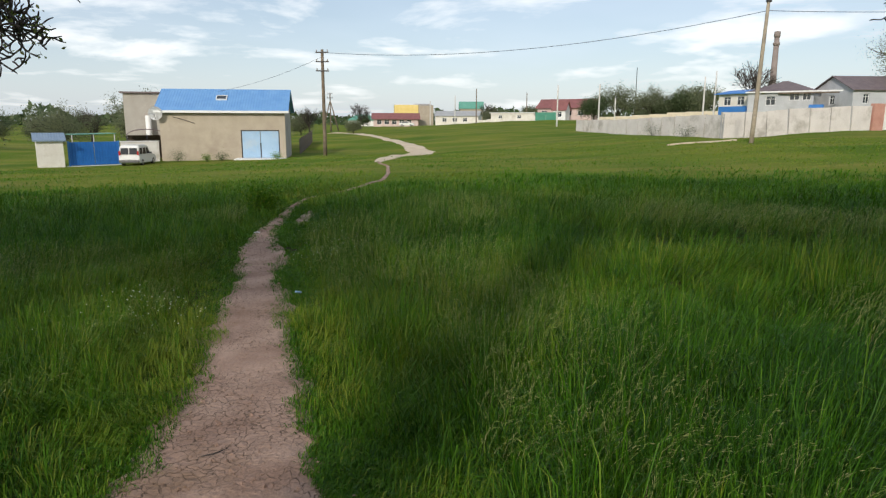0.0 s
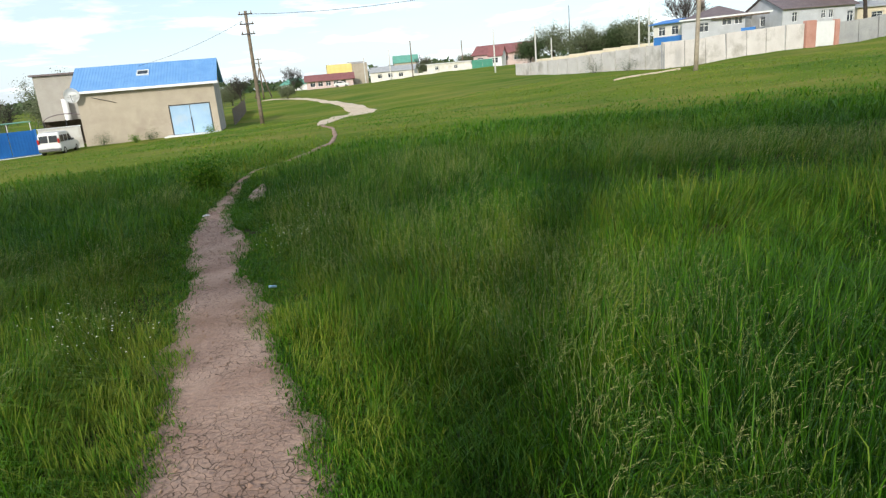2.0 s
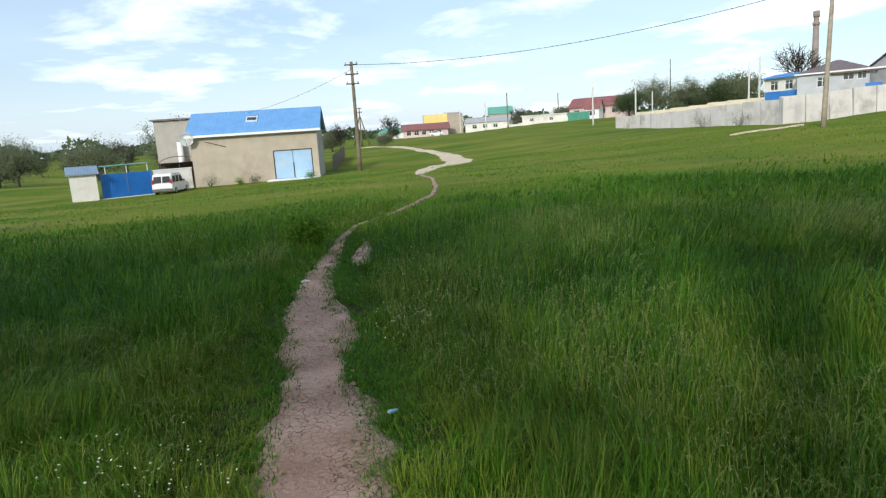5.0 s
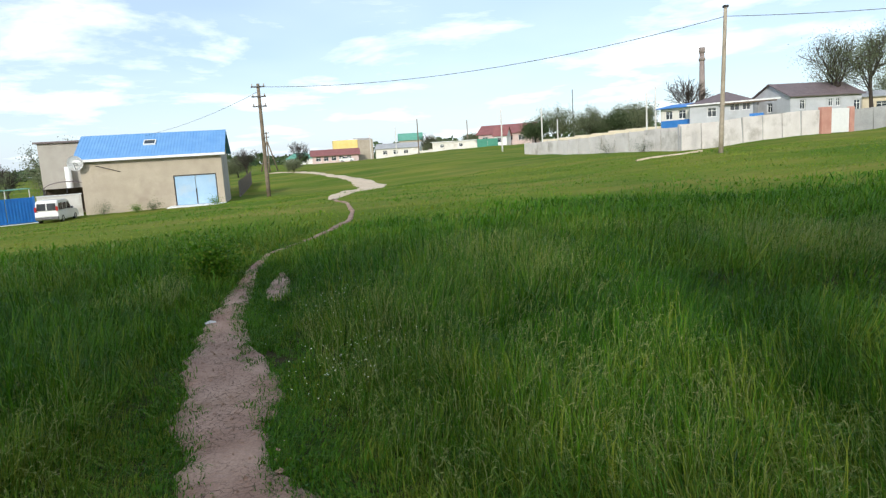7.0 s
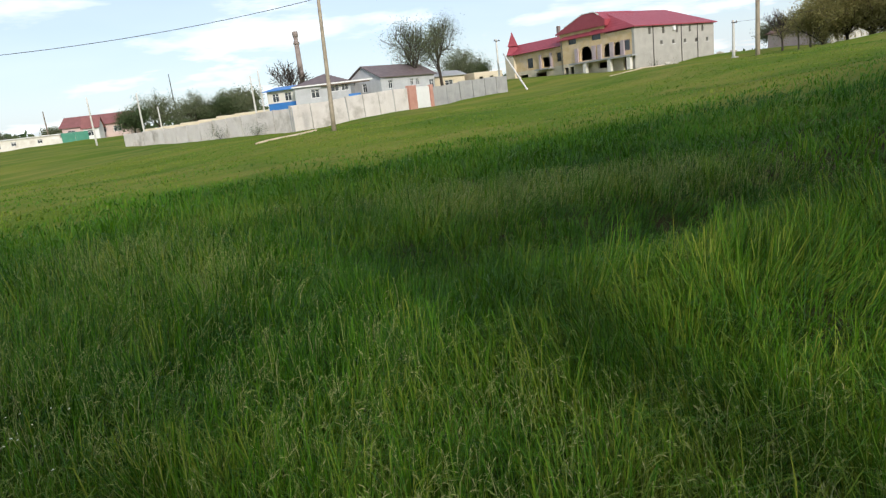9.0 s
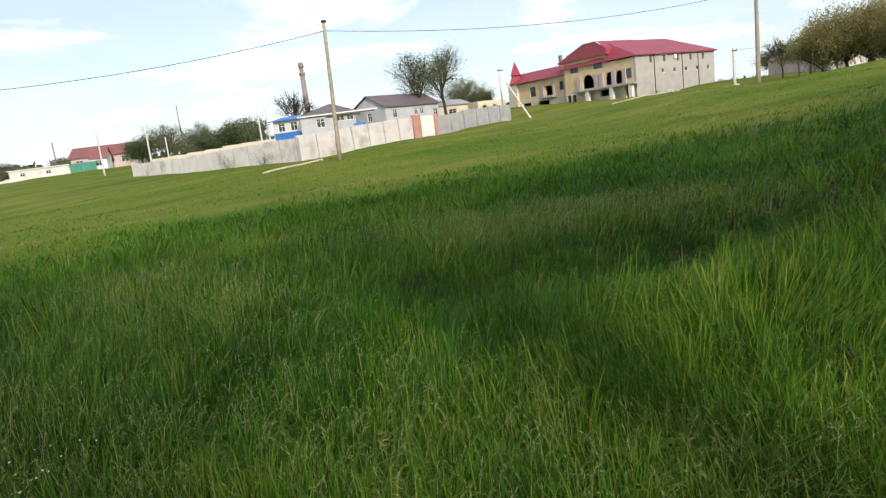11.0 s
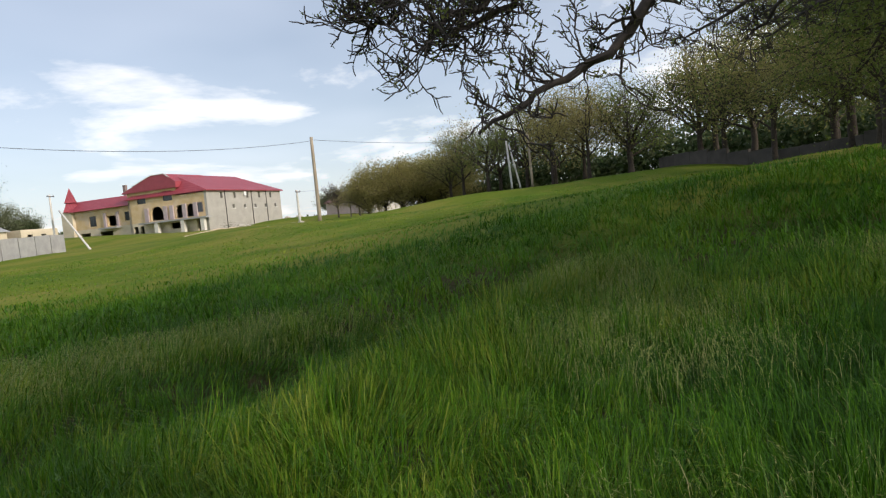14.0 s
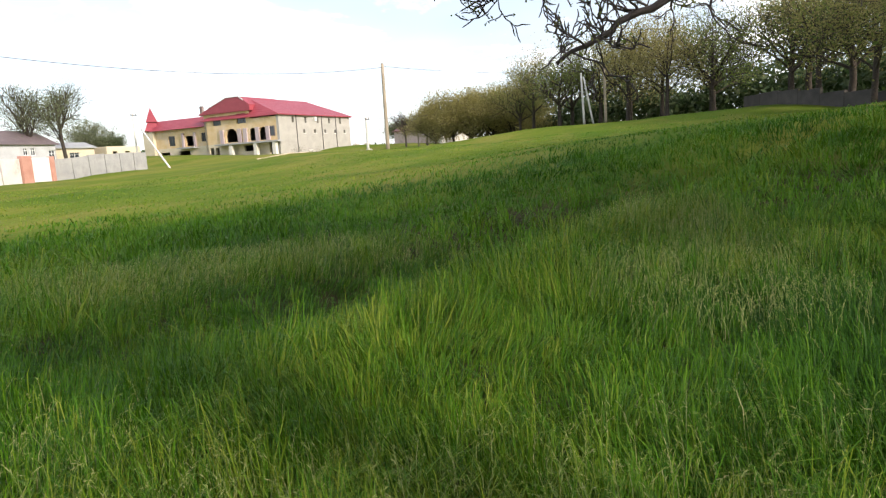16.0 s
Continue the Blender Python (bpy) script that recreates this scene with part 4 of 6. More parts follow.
def crimson_house():
    """Local x runs along the grey side wall, local y back along the facade."""
    h = thing("crimson_roof_house", "large unfinished yellow brick house with crimson roof", "house", 93.0, 71.0, 3.0, -6.0)
    h.scale = (1, 1.235, 1)
    Lx, V1, V2 = 21.0, 14.0, 26.0
    T = 0.4
    # grey side wall towards the meadow
    small = [(6.4 + 3.1 * k, 7.0 + 3.1 * k, 3.7, 4.35) for k in range(5)] + [(3.5 + 3.5 * k, 4.1 + 3.5 * k, 5.5, 6.5) for k in range(5)]
    front = Matrix()
    part("side_wall", wall_with(Lx, -2, 6.9, T, small, front), PALE_BLOCK, h, "bare grey block side wall")
    for xj in (4.6, 11.9, 16.3):
        part("downpipe", tubed([(xj, -0.06, 0.2), (xj, -0.06, 6.8)], [.06, .06], 6), IRON, h)
    for k in range(5):
        part("sill", boxed(6.3 + 3.1 * k, 7.1 + 3.1 * k, -0.06, -0.002, 3.6, 3.7), WHITE, h)
    part("wall_box", boxed(9.6, 10.2, -0.25, -0.004, 5.9, 6.6), WHITE, h)
    part("end_wall", wall_with(V1 - 2 * T, -2, 6.9, T, [], pose(Lx, T, 0, 0, 0, 90)), PALE_BLOCK, h)
    part("back_wall", wall_with(Lx, -2, 6.9, T, [], pose(Lx, V1, 0, 0, 0, 180)), PALE_BLOCK, h)
    # facade, seen from outside with x to the right: position = V - v
    F = pose(0, V1, 0, 0, 0, 270)
    f = lambda v: V1 - v
    ground_holes = [(f(2.0), f(0.5), 0.0, 2.3), (f(6.6), f(4.4), 1.0, 2.0), (f(13.4), f(12.6), 0.2, 2.0), (f(12.2), f(11.5), 0.2, 2.0)]
    part("facade_ground_floor", wall_with(V1 - T, -2, 2.6, T, ground_holes, F), CREAM, h, "cream ground floor wall")
    part("facade_middle_floor", arch_wall(V1 - T, 2.6, 5.6, T, [(f(8.9), 1.15, 2.75, 4.0), (f(4.75), 0.75, 2.75, 4.2), (f(2.95), 0.75, 2.75, 4.2)], F), YELLOW, h, "yellow brick wall with arched openings")
    upper = [(f(12.3), f(10.7), 5.9, 7.4), (f(7.6), f(5.9), 5.9, 7.6)]
    part("facade_upper_floor", wall_with(V1 - 5.2, 5.6, 8.2, T, [(a, b, c, d) for a, b, c, d in upper], F), YELLOW, h)
    part("facade_upper_floor", boxed(0, T, T, 5.2, 5.6, 6.6), YELLOW, h)
    for a, b, c, d in upper:
        window(h, a, b, c, d, F, IRON, 2, 0.14)
    # squared opening beside the corner
    bm = bmesh.new()
    box(bm, f(2.15), f(0.75), -0.03, -0.004, 3.3, 5.0, F)
    w = part("window", bm, BROWN_ROOF, h, "dark brown framed window")
    bm = bmesh.new()
    box(bm, f(2.0), f(0.9), -0.045, -0.032, 3.45, 4.85, F)
    part("pane", bm, GLASS, w)
    # pilasters, balcony and its piers
    for v in (10.6, 7.2, 6.1, 3.85, 1.95):
        bm = bmesh.new()
        box(bm, f(v) - 0.32, f(v) + 0.32, -0.28, -0.004, 2.62, 5.0, F)
        part("pilaster", bm, MAUVE, h, "mauve plastered pilaster")
    bm = bmesh.new()
    box(bm, f(11.2), f(-0.6), -1.5, -0.004, 2.25, 2.5, F)
    part("balcony", bm, CONCRETE_GREY, h, "grey concrete balcony slab")
    for v in (8.2, 3.6, 0.2):
        bm = bmesh.new()
        box(bm, f(v) - 0.3, f(v) + 0.3, -1.4, -0.8, -1.5, 2.247, F)
        part("pier", bm, WHITEWASH, h)
    # lower wing with the turret
    W2 = pose(0.8, V2, 0, 0, 0, 270)
    g = lambda v: V2 - v
    L2 = V2 - V1
    wing = [(g(24.6), g(22.6), -0.2, 1.9), (g(20.6), g(18.2), -0.2, 1.9), (g(22.6), g(21.2), 3.0, 4.9), (g(15.6), g(14.5), 3.4, 5.0)]
    part("wing_wall", wall_with(L2, -2, 2.6, T, wing[:2], W2), CREAM, h, "cream ground floor wall")
    bm = wall_with(L2, 2.6, 6.0, T, wing[2:] + [(g(18.9), g(17.2), 2.75, 4.6)], W2)
    part("wing_wall", bm, YELLOW, h)
    for o in wing[2:]:
        window(h, *o, W2, IRON, 1, 0.14)
    bm = bmesh.new()
    box(bm, g(20.0), g(16.4), -1.1, -0.004, 2.3, 2.55, W2)
    part("balcony", bm, CONCRETE_GREY, h)
    for v in (19.3, 16.8):
        bm = bmesh.new()
        box(bm, g(v) - 0.2, g(v) + 0.2, -0.3, -0.004, 2.6, 5.2, W2)
        part("pilaster", bm, MAUVE, h)
    part("wing_end_wall", wall_with(9.4, -2, 6.0, T, [], pose(10.6, V2 + T, 0, 0, 0, 180)), CREAM, h)
    part("wing_back_wall", wall_with(L2, -2, 6.0, T, [], pose(10.6, V1, 0, 0, 0, 90)), CREAM, h)
    for z in (-0.25, 2.62, 5.4):
        part("floor_slab", boxed(T + 0.01, Lx - T - 0.01, T + 0.01, V1 - T - 0.01, z - 0.12, z), INSIDE, h)
        part("floor_slab", boxed(1.3, 10.1, V1 + 0.02, V2 - 0.02, z - 0.12, z), INSIDE, h)
    part("inner_wall", boxed(5.0, 5.2, 0.45, V1 - 0.45, -0.2, 5.3), INSIDE, h)
    # main roof: hipped, with a raised front bay
    gable_roof(h, Lx, V1, 6.95, 3.4, RED_ROOF, 0.4, 0.16, 2.2)
    bm = prism([(4.7, 7.95), (14.6, 7.95), (14.6, 8.1), (8.8, 10.5), (6.6, 10.5), (4.7, 9.0)], -0.45, 9.0, "x")
    part("front_bay_roof", bm, RED_ROOF, h)
    bm = prism([(5.6, 8.15), (13.4, 8.15), (8.7, 10.1), (6.8, 10.1)], -0.48, -0.453, "x")
    part("bay_gable", bm, RED_ROOF, h)
    bm = prism([(6.5, 10.58), (8.9, 10.58), (12.6, 9.05), (12.5, 8.95), (8.85, 10.44), (6.6, 10.44), (5.7, 9.75), (5.6, 9.85)], -0.56, -0.485, "x")
    part("gable_trim", bm, WHITE, h, "pale trim on the gable edge")
    bm = prism([(0.0, 6.02), (11.4, 6.02), (9.0, 8.0), (5.6, 8.35), (2.2, 8.0)], V1 + 0.1, V2 + 0.5)
    part("wing_roof", bm, RED_ROOF, h)
    part("chimney", boxed(5.2, 5.7, 18.6, 19.1, 7.5, 10.3), CHIMNEY_BRICK, h)
    # turret with two-stage pyramid cap
    part("turret", boxed(0.2, 2.4, V2 - 0.6, V2 + 1.6, -2, 6.2), CREAM, h)
    for z0, z1, r0, r1 in ((6.2, 8.2, 1.8, 0.8), (7.9, 10.7, 1.35, 0.03)):
        bm = bmesh.new()
        tube(bm, [(1.4, V2 + .5, z0), (1.4, V2 + .5, z1)], [r0, r1], 4)
        for fc in bm.faces:
            fc.smooth = False
        part("turret_cap", bm, RED_ROOF, h)


crimson_house()

# ---- houses behind the fence ----
w = "window"
house("blue_trim_house", "white house with bright blue roof and panels", 39.6, 96.5, 2.5, -62, 5.2, 6.0, 3.2, 0.5, WHITEWASH, BLUE_PANEL, [(0, 0.8, 2.0, 1.6, 2.8, w), (0, 3.0, 4.2, 1.6, 2.8, w)], base=-1.5, over=0.5)
part("blue_panel", boxed(0.1, 5.1, -0.06, -0.004, 0.0, 1.45), BLUE_PANEL, bpy.data.objects["blue_trim_house"], "bright blue cladding panel")
hip = house("hip_roof_house", "grey house with brown hipped roof and long veranda", 40.8, 90.0, 2.55, -38, 7.8, 6.6, 3.2, 1.35, GREY_WALL, BROWN_ROOF,
            [(0, 2.2, 3.4, 1.4, 2.6, w), (0, 5.0, 6.2, 2.0, 3.0, w), (0, 6.5, 7.5, 2.0, 3.0, w)], hip=3.7, base=-1.5, over=0.3)
part("veranda_beam", boxed(3.8, 10.6, -0.5, -0.004, 2.82, 3.0), DARK_WOOD, hip)
part("eaves_board", boxed(-0.3, 11, -0.40, -0.34, 3.02, 3.2), WHITE, hip)
part("blue_crate", boxed(7.6, 9.2, -1.6, -0.6, 0.3, 1.4), BLUE_PANEL, hip)
house("grey_gable_house", "grey rendered gable house with brown roof", 50.6, 83.0, 2.4, 6, 10.5, 7.5, 3.4, 1.75, GREY_WALL, BROWN_ROOF,
      [(0, 1.4, 2.2, 1.7, 2.9, w), (0, 5.6, 6.3, 1.9, 2.9, w), (0, 6.7, 7.4, 1.9, 2.9, w), (0, 9.4, 10.4, 1.2, 2.6, w), (3, 3.2, 4.2, 1.6, 2.8, w)], base=-1.5)
house("cream_ruin_house", "small cream house with patchy walls", 67.0, 91.5, 2.6, -6, 6.0, 5.0, 3.0, 0.8, CREAM, SLATE_ROOF, [(0, 2.0, 3.6, 1.2, 2.3, w)], base=-1.5)
house("cream_ruin_house", "unfinished cream block building without a roof", 74.0, 89.5, 2.6, -6, 6.0, 5.0, 2.9, 0, CREAM, CREAM, [(0, 1.0, 1.8, 0.8, 2.3, "hole"), (0, 3.2, 4.0, 0.8, 2.3, "hole")], base=-1.5, over=-0.05)


def chimney_stack():
    c = thing("factory_chimney", "tall sooty brick factory chimney", "chimney", 82.2, 167.2, 4.6)
    part("shaft", tubed([(0, 0, -1), (0, 0, 17.8)], [0.92, 0.58], 16), CHIMNEY_BRICK, c)
    part("collar", tubed([(0, 0, 15.9), (0, 0, 16.2), (0, 0, 16.6), (0, 0, 16.7)], [0.66, 0.80, 0.80, 0.66], 16), CHIMNEY_BRICK, c)
    part("lip", tubed([(0, 0, 17.8), (0, 0, 18.2), (0, 0, 19.2), (0, 0, 19.3)], [0.62, 0.74, 0.72, 0.58], 16), CHIMNEY_BRICK, c)


chimney_stack()

# ---- the far row of houses ----
house("green_roof_house", "white cottage with sea-green roof far away", -30.2, 208.5, 0.1, 6, 8.4, 6, 2.2, 1.6, WHITE, GREEN_ROOF, [(0, 3.5, 4.6, .8, 1.8, w)], base=-1.5, hip=2.5)
house("maroon_roof_house", "low red-walled shop with maroon roof", -20.8, 194.5, 0.4, 4, 13.2, 6, 2.3, 1.5, PINK_WALL, MAROON_ROOF, [(0, 1 + 2.2 * k, 2.4 + 2.2 * k, .6, 1.9, w) for k in range(5)], base=-1.5, over=0.6)
house("yellow_house", "yellow-fronted building with beige gable end", -15.0, 201.5, 0.4, 6, 7.2, 9, 6.4, 0, YELLOW_PAINT, WHITE, base=-1.5, over=0.05)
house("beige_block", "beige gable building beside the yellow house", -7.7, 202.0, 0.4, 16, 4.6, 10, 6.2, 0.6, STUCCO, STUCCO_GREY, base=-1.5, over=0.05)
van("parked_car", "white car parked before the shop", -12.5, 186, 0.5, -8, CAR_WHITE, False)
house("grey_long_shed", "long low shed with grey corrugated roof", -2.5, 190.0, 1.2, -12, 12.5, 6, 2.3, 1.3, WHITEWASH, SLATE_ROOF, [(0, 2 + 3 * k, 3.3 + 3 * k, .6, 1.7, w) for k in range(3)], base=-1.5)
house("green_gable_house", "far house with blue-green roof", 5.6, 230, 2.5, 0, 8, 6, 4.0, 2.2, STUCCO, GREEN_ROOF, [(0, 2, 3.2, 1.2, 2.6, w), (0, 5, 6.2, 1.2, 2.6, w)], base=-2)
house("white_shed", "low white sheds with a flat roof", 11.6, 164.5, 2.0, -32 + 3, 11.5, 5, 1.9, 0, WHITEWASH, WHITE, [(0, 2, 3, .6, 1.4, w), (0, 7, 8, .6, 1.4, w)], base=-1.5, over=0.3)
house("long_maroon_house", "long pink house with maroon roof", 23.8, 168.8, 2.4, -31, 14.0, 7, 3.0, 2.0, PINK_WALL, MAROON_ROOF, [(0, 1 + 3.2 * k, 2.6 + 3.2 * k, 1.0, 2.2, w) for k in range(4)], base=-1.5, over=0.5)
house("white_porch", "white gabled porch before the long house", 26.5, 161.5, 2.3, -31, 3.2, 3.0, 2.6, 1.8, WHITE, MAROON_ROOF, [(0, .8, 2.2, .7, 1.9, w)], base=-1.5)
gg = thing("green_gate", "green painted sheet-metal gate", "gate", 21.6, 157, 2.0, -31)
part("leaf", boxed(0, 2.6, -0.04, 0.04, 0, 2.0, bevel=0.01), GREEN_PAINT, gg)
part("leaf", boxed(2.65, 5.2, -0.04, 0.04, 0, 2.0, bevel=0.01), GREEN_PAINT, gg)


def long_wall(name, label, a, b, h, mat, n, base=0.0):
    f = thing(name, label, "wall", a[0], a[1], 0, math.degrees(math.atan2(b[1] - a[1], b[0] - a[0])))
    length = math.hypot(b[0] - a[0], b[1] - a[1])
    for i in range(n):
        s = (i + .5) / n
        z = gz(a[0] + (b[0] - a[0]) * s, a[1] + (b[1] - a[1]) * s) + base
        part("section", boxed(length * i / n + 0.01, length * (i + 1) / n - 0.01, 0, 0.3, z - 1.5, z + h + random.uniform(-.06, .06), bevel=0.03), mat, f)
    return f


long_wall("yard_wall_long", "long low cream wall behind the fence", (29.7, 127.4), (48.6, 116), 1.0, CREAM, 7)
long_wall("yard_wall_long", "long low pale wall along the far road", (2.5, 176), (22, 158), 1.2, WHITEWASH, 7)
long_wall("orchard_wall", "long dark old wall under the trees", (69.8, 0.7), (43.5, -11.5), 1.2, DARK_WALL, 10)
house("pink_far_house", "pinkish low house seen between the trunks", 113, 3.0, 5.0, 84, 9, 6, 2.3, 1.3, PINK_WALL, SLATE_ROOF, [(0, 2, 3.4, .8, 1.9, w), (0, 6, 7.4, .8, 1.9, w)], base=-2)
house("white_far_house", "low white houses beyond the meadow", 118, 44, 4.4, 40, 12, 7, 2.4, 1.4, WHITEWASH, SLATE_ROOF, [(0, 3, 4.2, .8, 1.8, w)], base=-2)
house("white_far_house", "low red-roofed house beyond the meadow", 124, 50, 4.2, 60, 12, 7, 2.6, 1.7, PINK_WALL, MAROON_ROOF, [(0, 3, 4.2, .8, 1.8, w)], base=-2)

# ---- trees ----
def grow(rng, pts_out, start, heading, length, radius, depth, tips, droop=0.0, spread=0.6, kids=(3, 5), wiggle=0.16, segs=5, limits=None):
    """Adds a bent, tapering branch and its side branches to pts_out as (points, radii); tips gathers the fine ends."""
    p, d = Vector(start), Vector(heading).normalized()
    pts, radii = [p.copy()], [radius]
    for k in range(segs):
        d = (d + Vector((rng.uniform(-1, 1), rng.uniform(-1, 1), rng.uniform(-1, 1) - droop)) * wiggle).normalized()
        p = p + d * (length / segs)
        pts.append(p.copy())
        radii.append(radius * (1 - 0.62 * (k + 1) / segs))
    pts_out.append((pts, radii, depth))
    if depth == 0:
        tips.append((pts[-1], d, length))
        tips.append((pts[segs // 2], d, length))
        return
    n = rng.randint(*kids)
    for k in range(n):
        s = 0.3 + 0.7 * (k + rng.random() * 0.6) / n
        i = min(int(s * segs), segs - 1)
        at = pts[i].lerp(pts[i + 1], s * segs - i)
        around = Vector((rng.uniform(-1, 1), rng.uniform(-1, 1), rng.uniform(-0.55, 0.75)))
        aside = (around - around.dot(d) * d).normalized()
        grow(rng, pts_out, at, d * (1 - spread) + aside * spread + Vector((0, 0, 0.1 - droop * .4)), length * rng.uniform(0.5, 0.72), radius * (1 - 0.6 * s) * 0.62, depth - 1, tips, droop, spread, kids, wiggle, max(3, segs - 1))
    grow(rng, pts_out, pts[-1], d, length * 0.55, radii[-1], depth - 1, tips, droop, spread, kids, wiggle, max(3, segs - 1))


def tubes_mesh(name, branches, mat, min_r=0.006):
    verts, quads, base = [], [], 0
    for pts, radii, depth in branches:
        sides = 10 if depth >= 4 else 7 if depth == 3 else 5 if depth == 2 else 3
        for i, p in enumerate(pts):
            d = (pts[min(i + 1, len(pts) - 1)] - pts[max(i - 1, 0)]).normalized()
            a = d.cross(Vector((0.31, 0.2, 1)) if abs(d.z) < 0.92 else Vector((1, 0.1, 0))).normalized()
            b = d.cross(a)
            r = max(radii[i], min_r * (0.5 if i == len(pts) - 1 else 1))
            for k in range(sides):
                ang = 2 * math.pi * k / sides
                verts.append(p + a * (r * math.cos(ang)) + b * (r * math.sin(ang)))
        for i in range(len(pts) - 1):
            for k in range(sides):
                k2 = (k + 1) % sides
                quads.append((base + i * sides + k, base + i * sides + k2, base + (i + 1) * sides + k2, base + (i + 1) * sides + k))
        base += len(pts) * sides
    return mesh_from(name, np.array([tuple(v) for v in verts]), [np.array(quads)], mat, True)


def leaves_mesh(name, tips, per_tip, size, scatter, mat, seed):
    """Small folded leaves round the twig ends."""
    rng = np.random.default_rng(seed)
    c = np.array([tuple(t[0]) for t in tips])
    c = np.repeat(c, per_tip, axis=0)
    n = len(c)
    c = c + rng.normal(0, scatter, (n, 3))
    u = rng.normal(0, 1, (n, 3))
    u /= np.linalg.norm(u, axis=1)[:, None]
    v = np.cross(u, rng.normal(0, 1, (n, 3)))
    v /= np.linalg.norm(v, axis=1)[:, None] + 1e-9
    s = size * rng.uniform(0.55, 1.25, (n, 1))
    w = np.cross(u, v)
    verts = np.stack([c, c + u * s * .5 + v * s * .3 + w * s * .08, c + u * s, c + u * s * .5 - v * s * .3 + w * s * .08], 1).reshape(-1, 3)
    i = np.arange(n)[:, None] * 4
    tone = np.repeat(np.clip(rng.normal(0.5, 0.22, n), 0, 1), 4)
    return mesh_from(name, verts, [np.concatenate([i, i + 1, i + 2], 1), np.concatenate([i, i + 2, i + 3], 1)], mat, False, tone)


def tree(name, label, x, y, height, seed, leaf_mat, trunk_r=0.25, bole=0.25, depth=3, kids=(3, 4), per_tip=5, leaf=0.16, scatter=0.3, limbs=5, spread=0.62, droop=0.0, lean=(0, 0), twig=0.012, z=None, upright=0.6, group=""):
    rng = random.Random(seed)
    t = thing(name, label, "tree", x, y, z, 0, group)
    branches, tips = [], []
    top = height * bole * 1.7
    trunk = [Vector((lean[0] * k / 4, lean[1] * k / 4, -0.3 + (top + 0.3) * k / 4)) + Vector((rng.uniform(-1, 1), rng.uniform(-1, 1), 0)) * trunk_r * 0.25 * (k > 0) for k in range(5)]
    branches.append((trunk, [trunk_r * f for f in (1.35, 1.0, 0.9, 0.85, 0.8)], 5))
    for k in range(limbs):
        a = 2 * math.pi * (k + rng.uniform(-.3, .3)) / limbs
        up = upright * rng.uniform(0.7, 1.4)
        low = rng.uniform(2.2, 4.0)
        i = min(int(low), 3)
        start = trunk[i].lerp(trunk[i + 1], low - i)
        grow(rng, branches, start, (math.cos(a), math.sin(a), up), height * rng.uniform(0.30, 0.44), trunk_r * 0.5, depth, tips, droop, spread, kids)
    grow(rng, branches, trunk[4], (rng.uniform(-.2, .2), rng.uniform(-.2, .2), 1), height * 0.36, trunk_r * 0.6, depth, tips, droop, spread, kids)
    o = new("trunk", tubes_mesh("trunk", branches, BARK, twig))
    o.parent = t
    if per_tip:
        o = new("crown", leaves_mesh("crown", tips, per_tip, leaf, scatter, leaf_mat, seed))
        o.parent = t
    return t


def copy_tree(src, x, y, turn, scale, label="", z=None):
    t = copy_thing(src, pose(x, y, gz(x, y) if z is None else z, 0, 0, turn))
    t.scale = (scale, scale, scale)
    if label:
        t["label"] = label
    return t


def overhanging_tree(name, label, x, y, limbs, seed, per_tip=3):
    """An old tree whose named limbs hang over the path; each limb is a rough line of points, a thickness, and its twigs' number and length."""
    rng = random.Random(seed)
    t = thing(name, label, "tree", x, y)
    z = t.location.z
    branches, tips = [], []
    trunk = [Vector((0.05 * k, 0.04 * k * (-1) ** k, -0.4 + 0.75 * k)) for k in range(5)]
    branches.append((trunk, [0.46, 0.34, 0.31, 0.30, 0.29], 5))
    for line, r0, fine, reach in limbs:
        pts = [trunk[4]] + [Vector((px - x, py - y, pz - z)) for px, py, pz in line]
        smooth = []
        for i in range(len(pts) - 1):
            p0, p1, p2, p3 = pts[max(i - 1, 0)], pts[i], pts[i + 1], pts[min(i + 2, len(pts) - 1)]
            for k in range(5):
                u = k / 5
                q = 0.5 * (2 * p1 + (p2 - p0) * u + (2 * p0 - 5 * p1 + 4 * p2 - p3) * u * u + (3 * p1 - p0 - 3 * p2 + p3) * u ** 3)
                smooth.append(q + Vector((rng.uniform(-1, 1), rng.uniform(-1, 1), rng.uniform(-1, 1))) * 0.065)
        smooth.append(pts[-1])
        n = len(smooth)
        radii = [r0 * (1 - 0.88 * (k / (n - 1)) ** 0.8) for k in range(n)]
        branches.append((smooth, radii, 4))
        for k in range(n // 3, n - 1):
            for _ in range(fine):
                d = (smooth[k + 1] - smooth[k]).normalized()
                around = Vector((rng.uniform(-1, 1), rng.uniform(-1, 1), rng.uniform(-0.5, 0.8)))
                aside = (around - around.dot(d) * d).normalized()
                grow(rng, branches, smooth[k], d * 0.5 + aside * 0.6, reach * rng.uniform(0.6, 1.3), max(radii[k] * 0.42, 0.012), 2, tips, -0.12, 0.62, (2, 4), 0.42, 6)
    for k in range(6):
        a = math.pi * (1.08 + 0.84 * k / 5)
        grow(rng, branches, trunk[4], (math.cos(a) * .9, math.sin(a) * .7, rng.uniform(.8, 1.3)), rng.uniform(3.4, 4.4), 0.16, 3, tips, 0, 0.6, (3, 4))
    o = new("trunk", tubes_mesh("trunk", branches, TWIG, 0.0075))
    o.parent = t
    o = new("crown", leaves_mesh("crown", [q for q in tips if rng.random() < 0.25], per_tip, 0.038, 0.016, LEAF, seed))
    o.parent = t
    return t


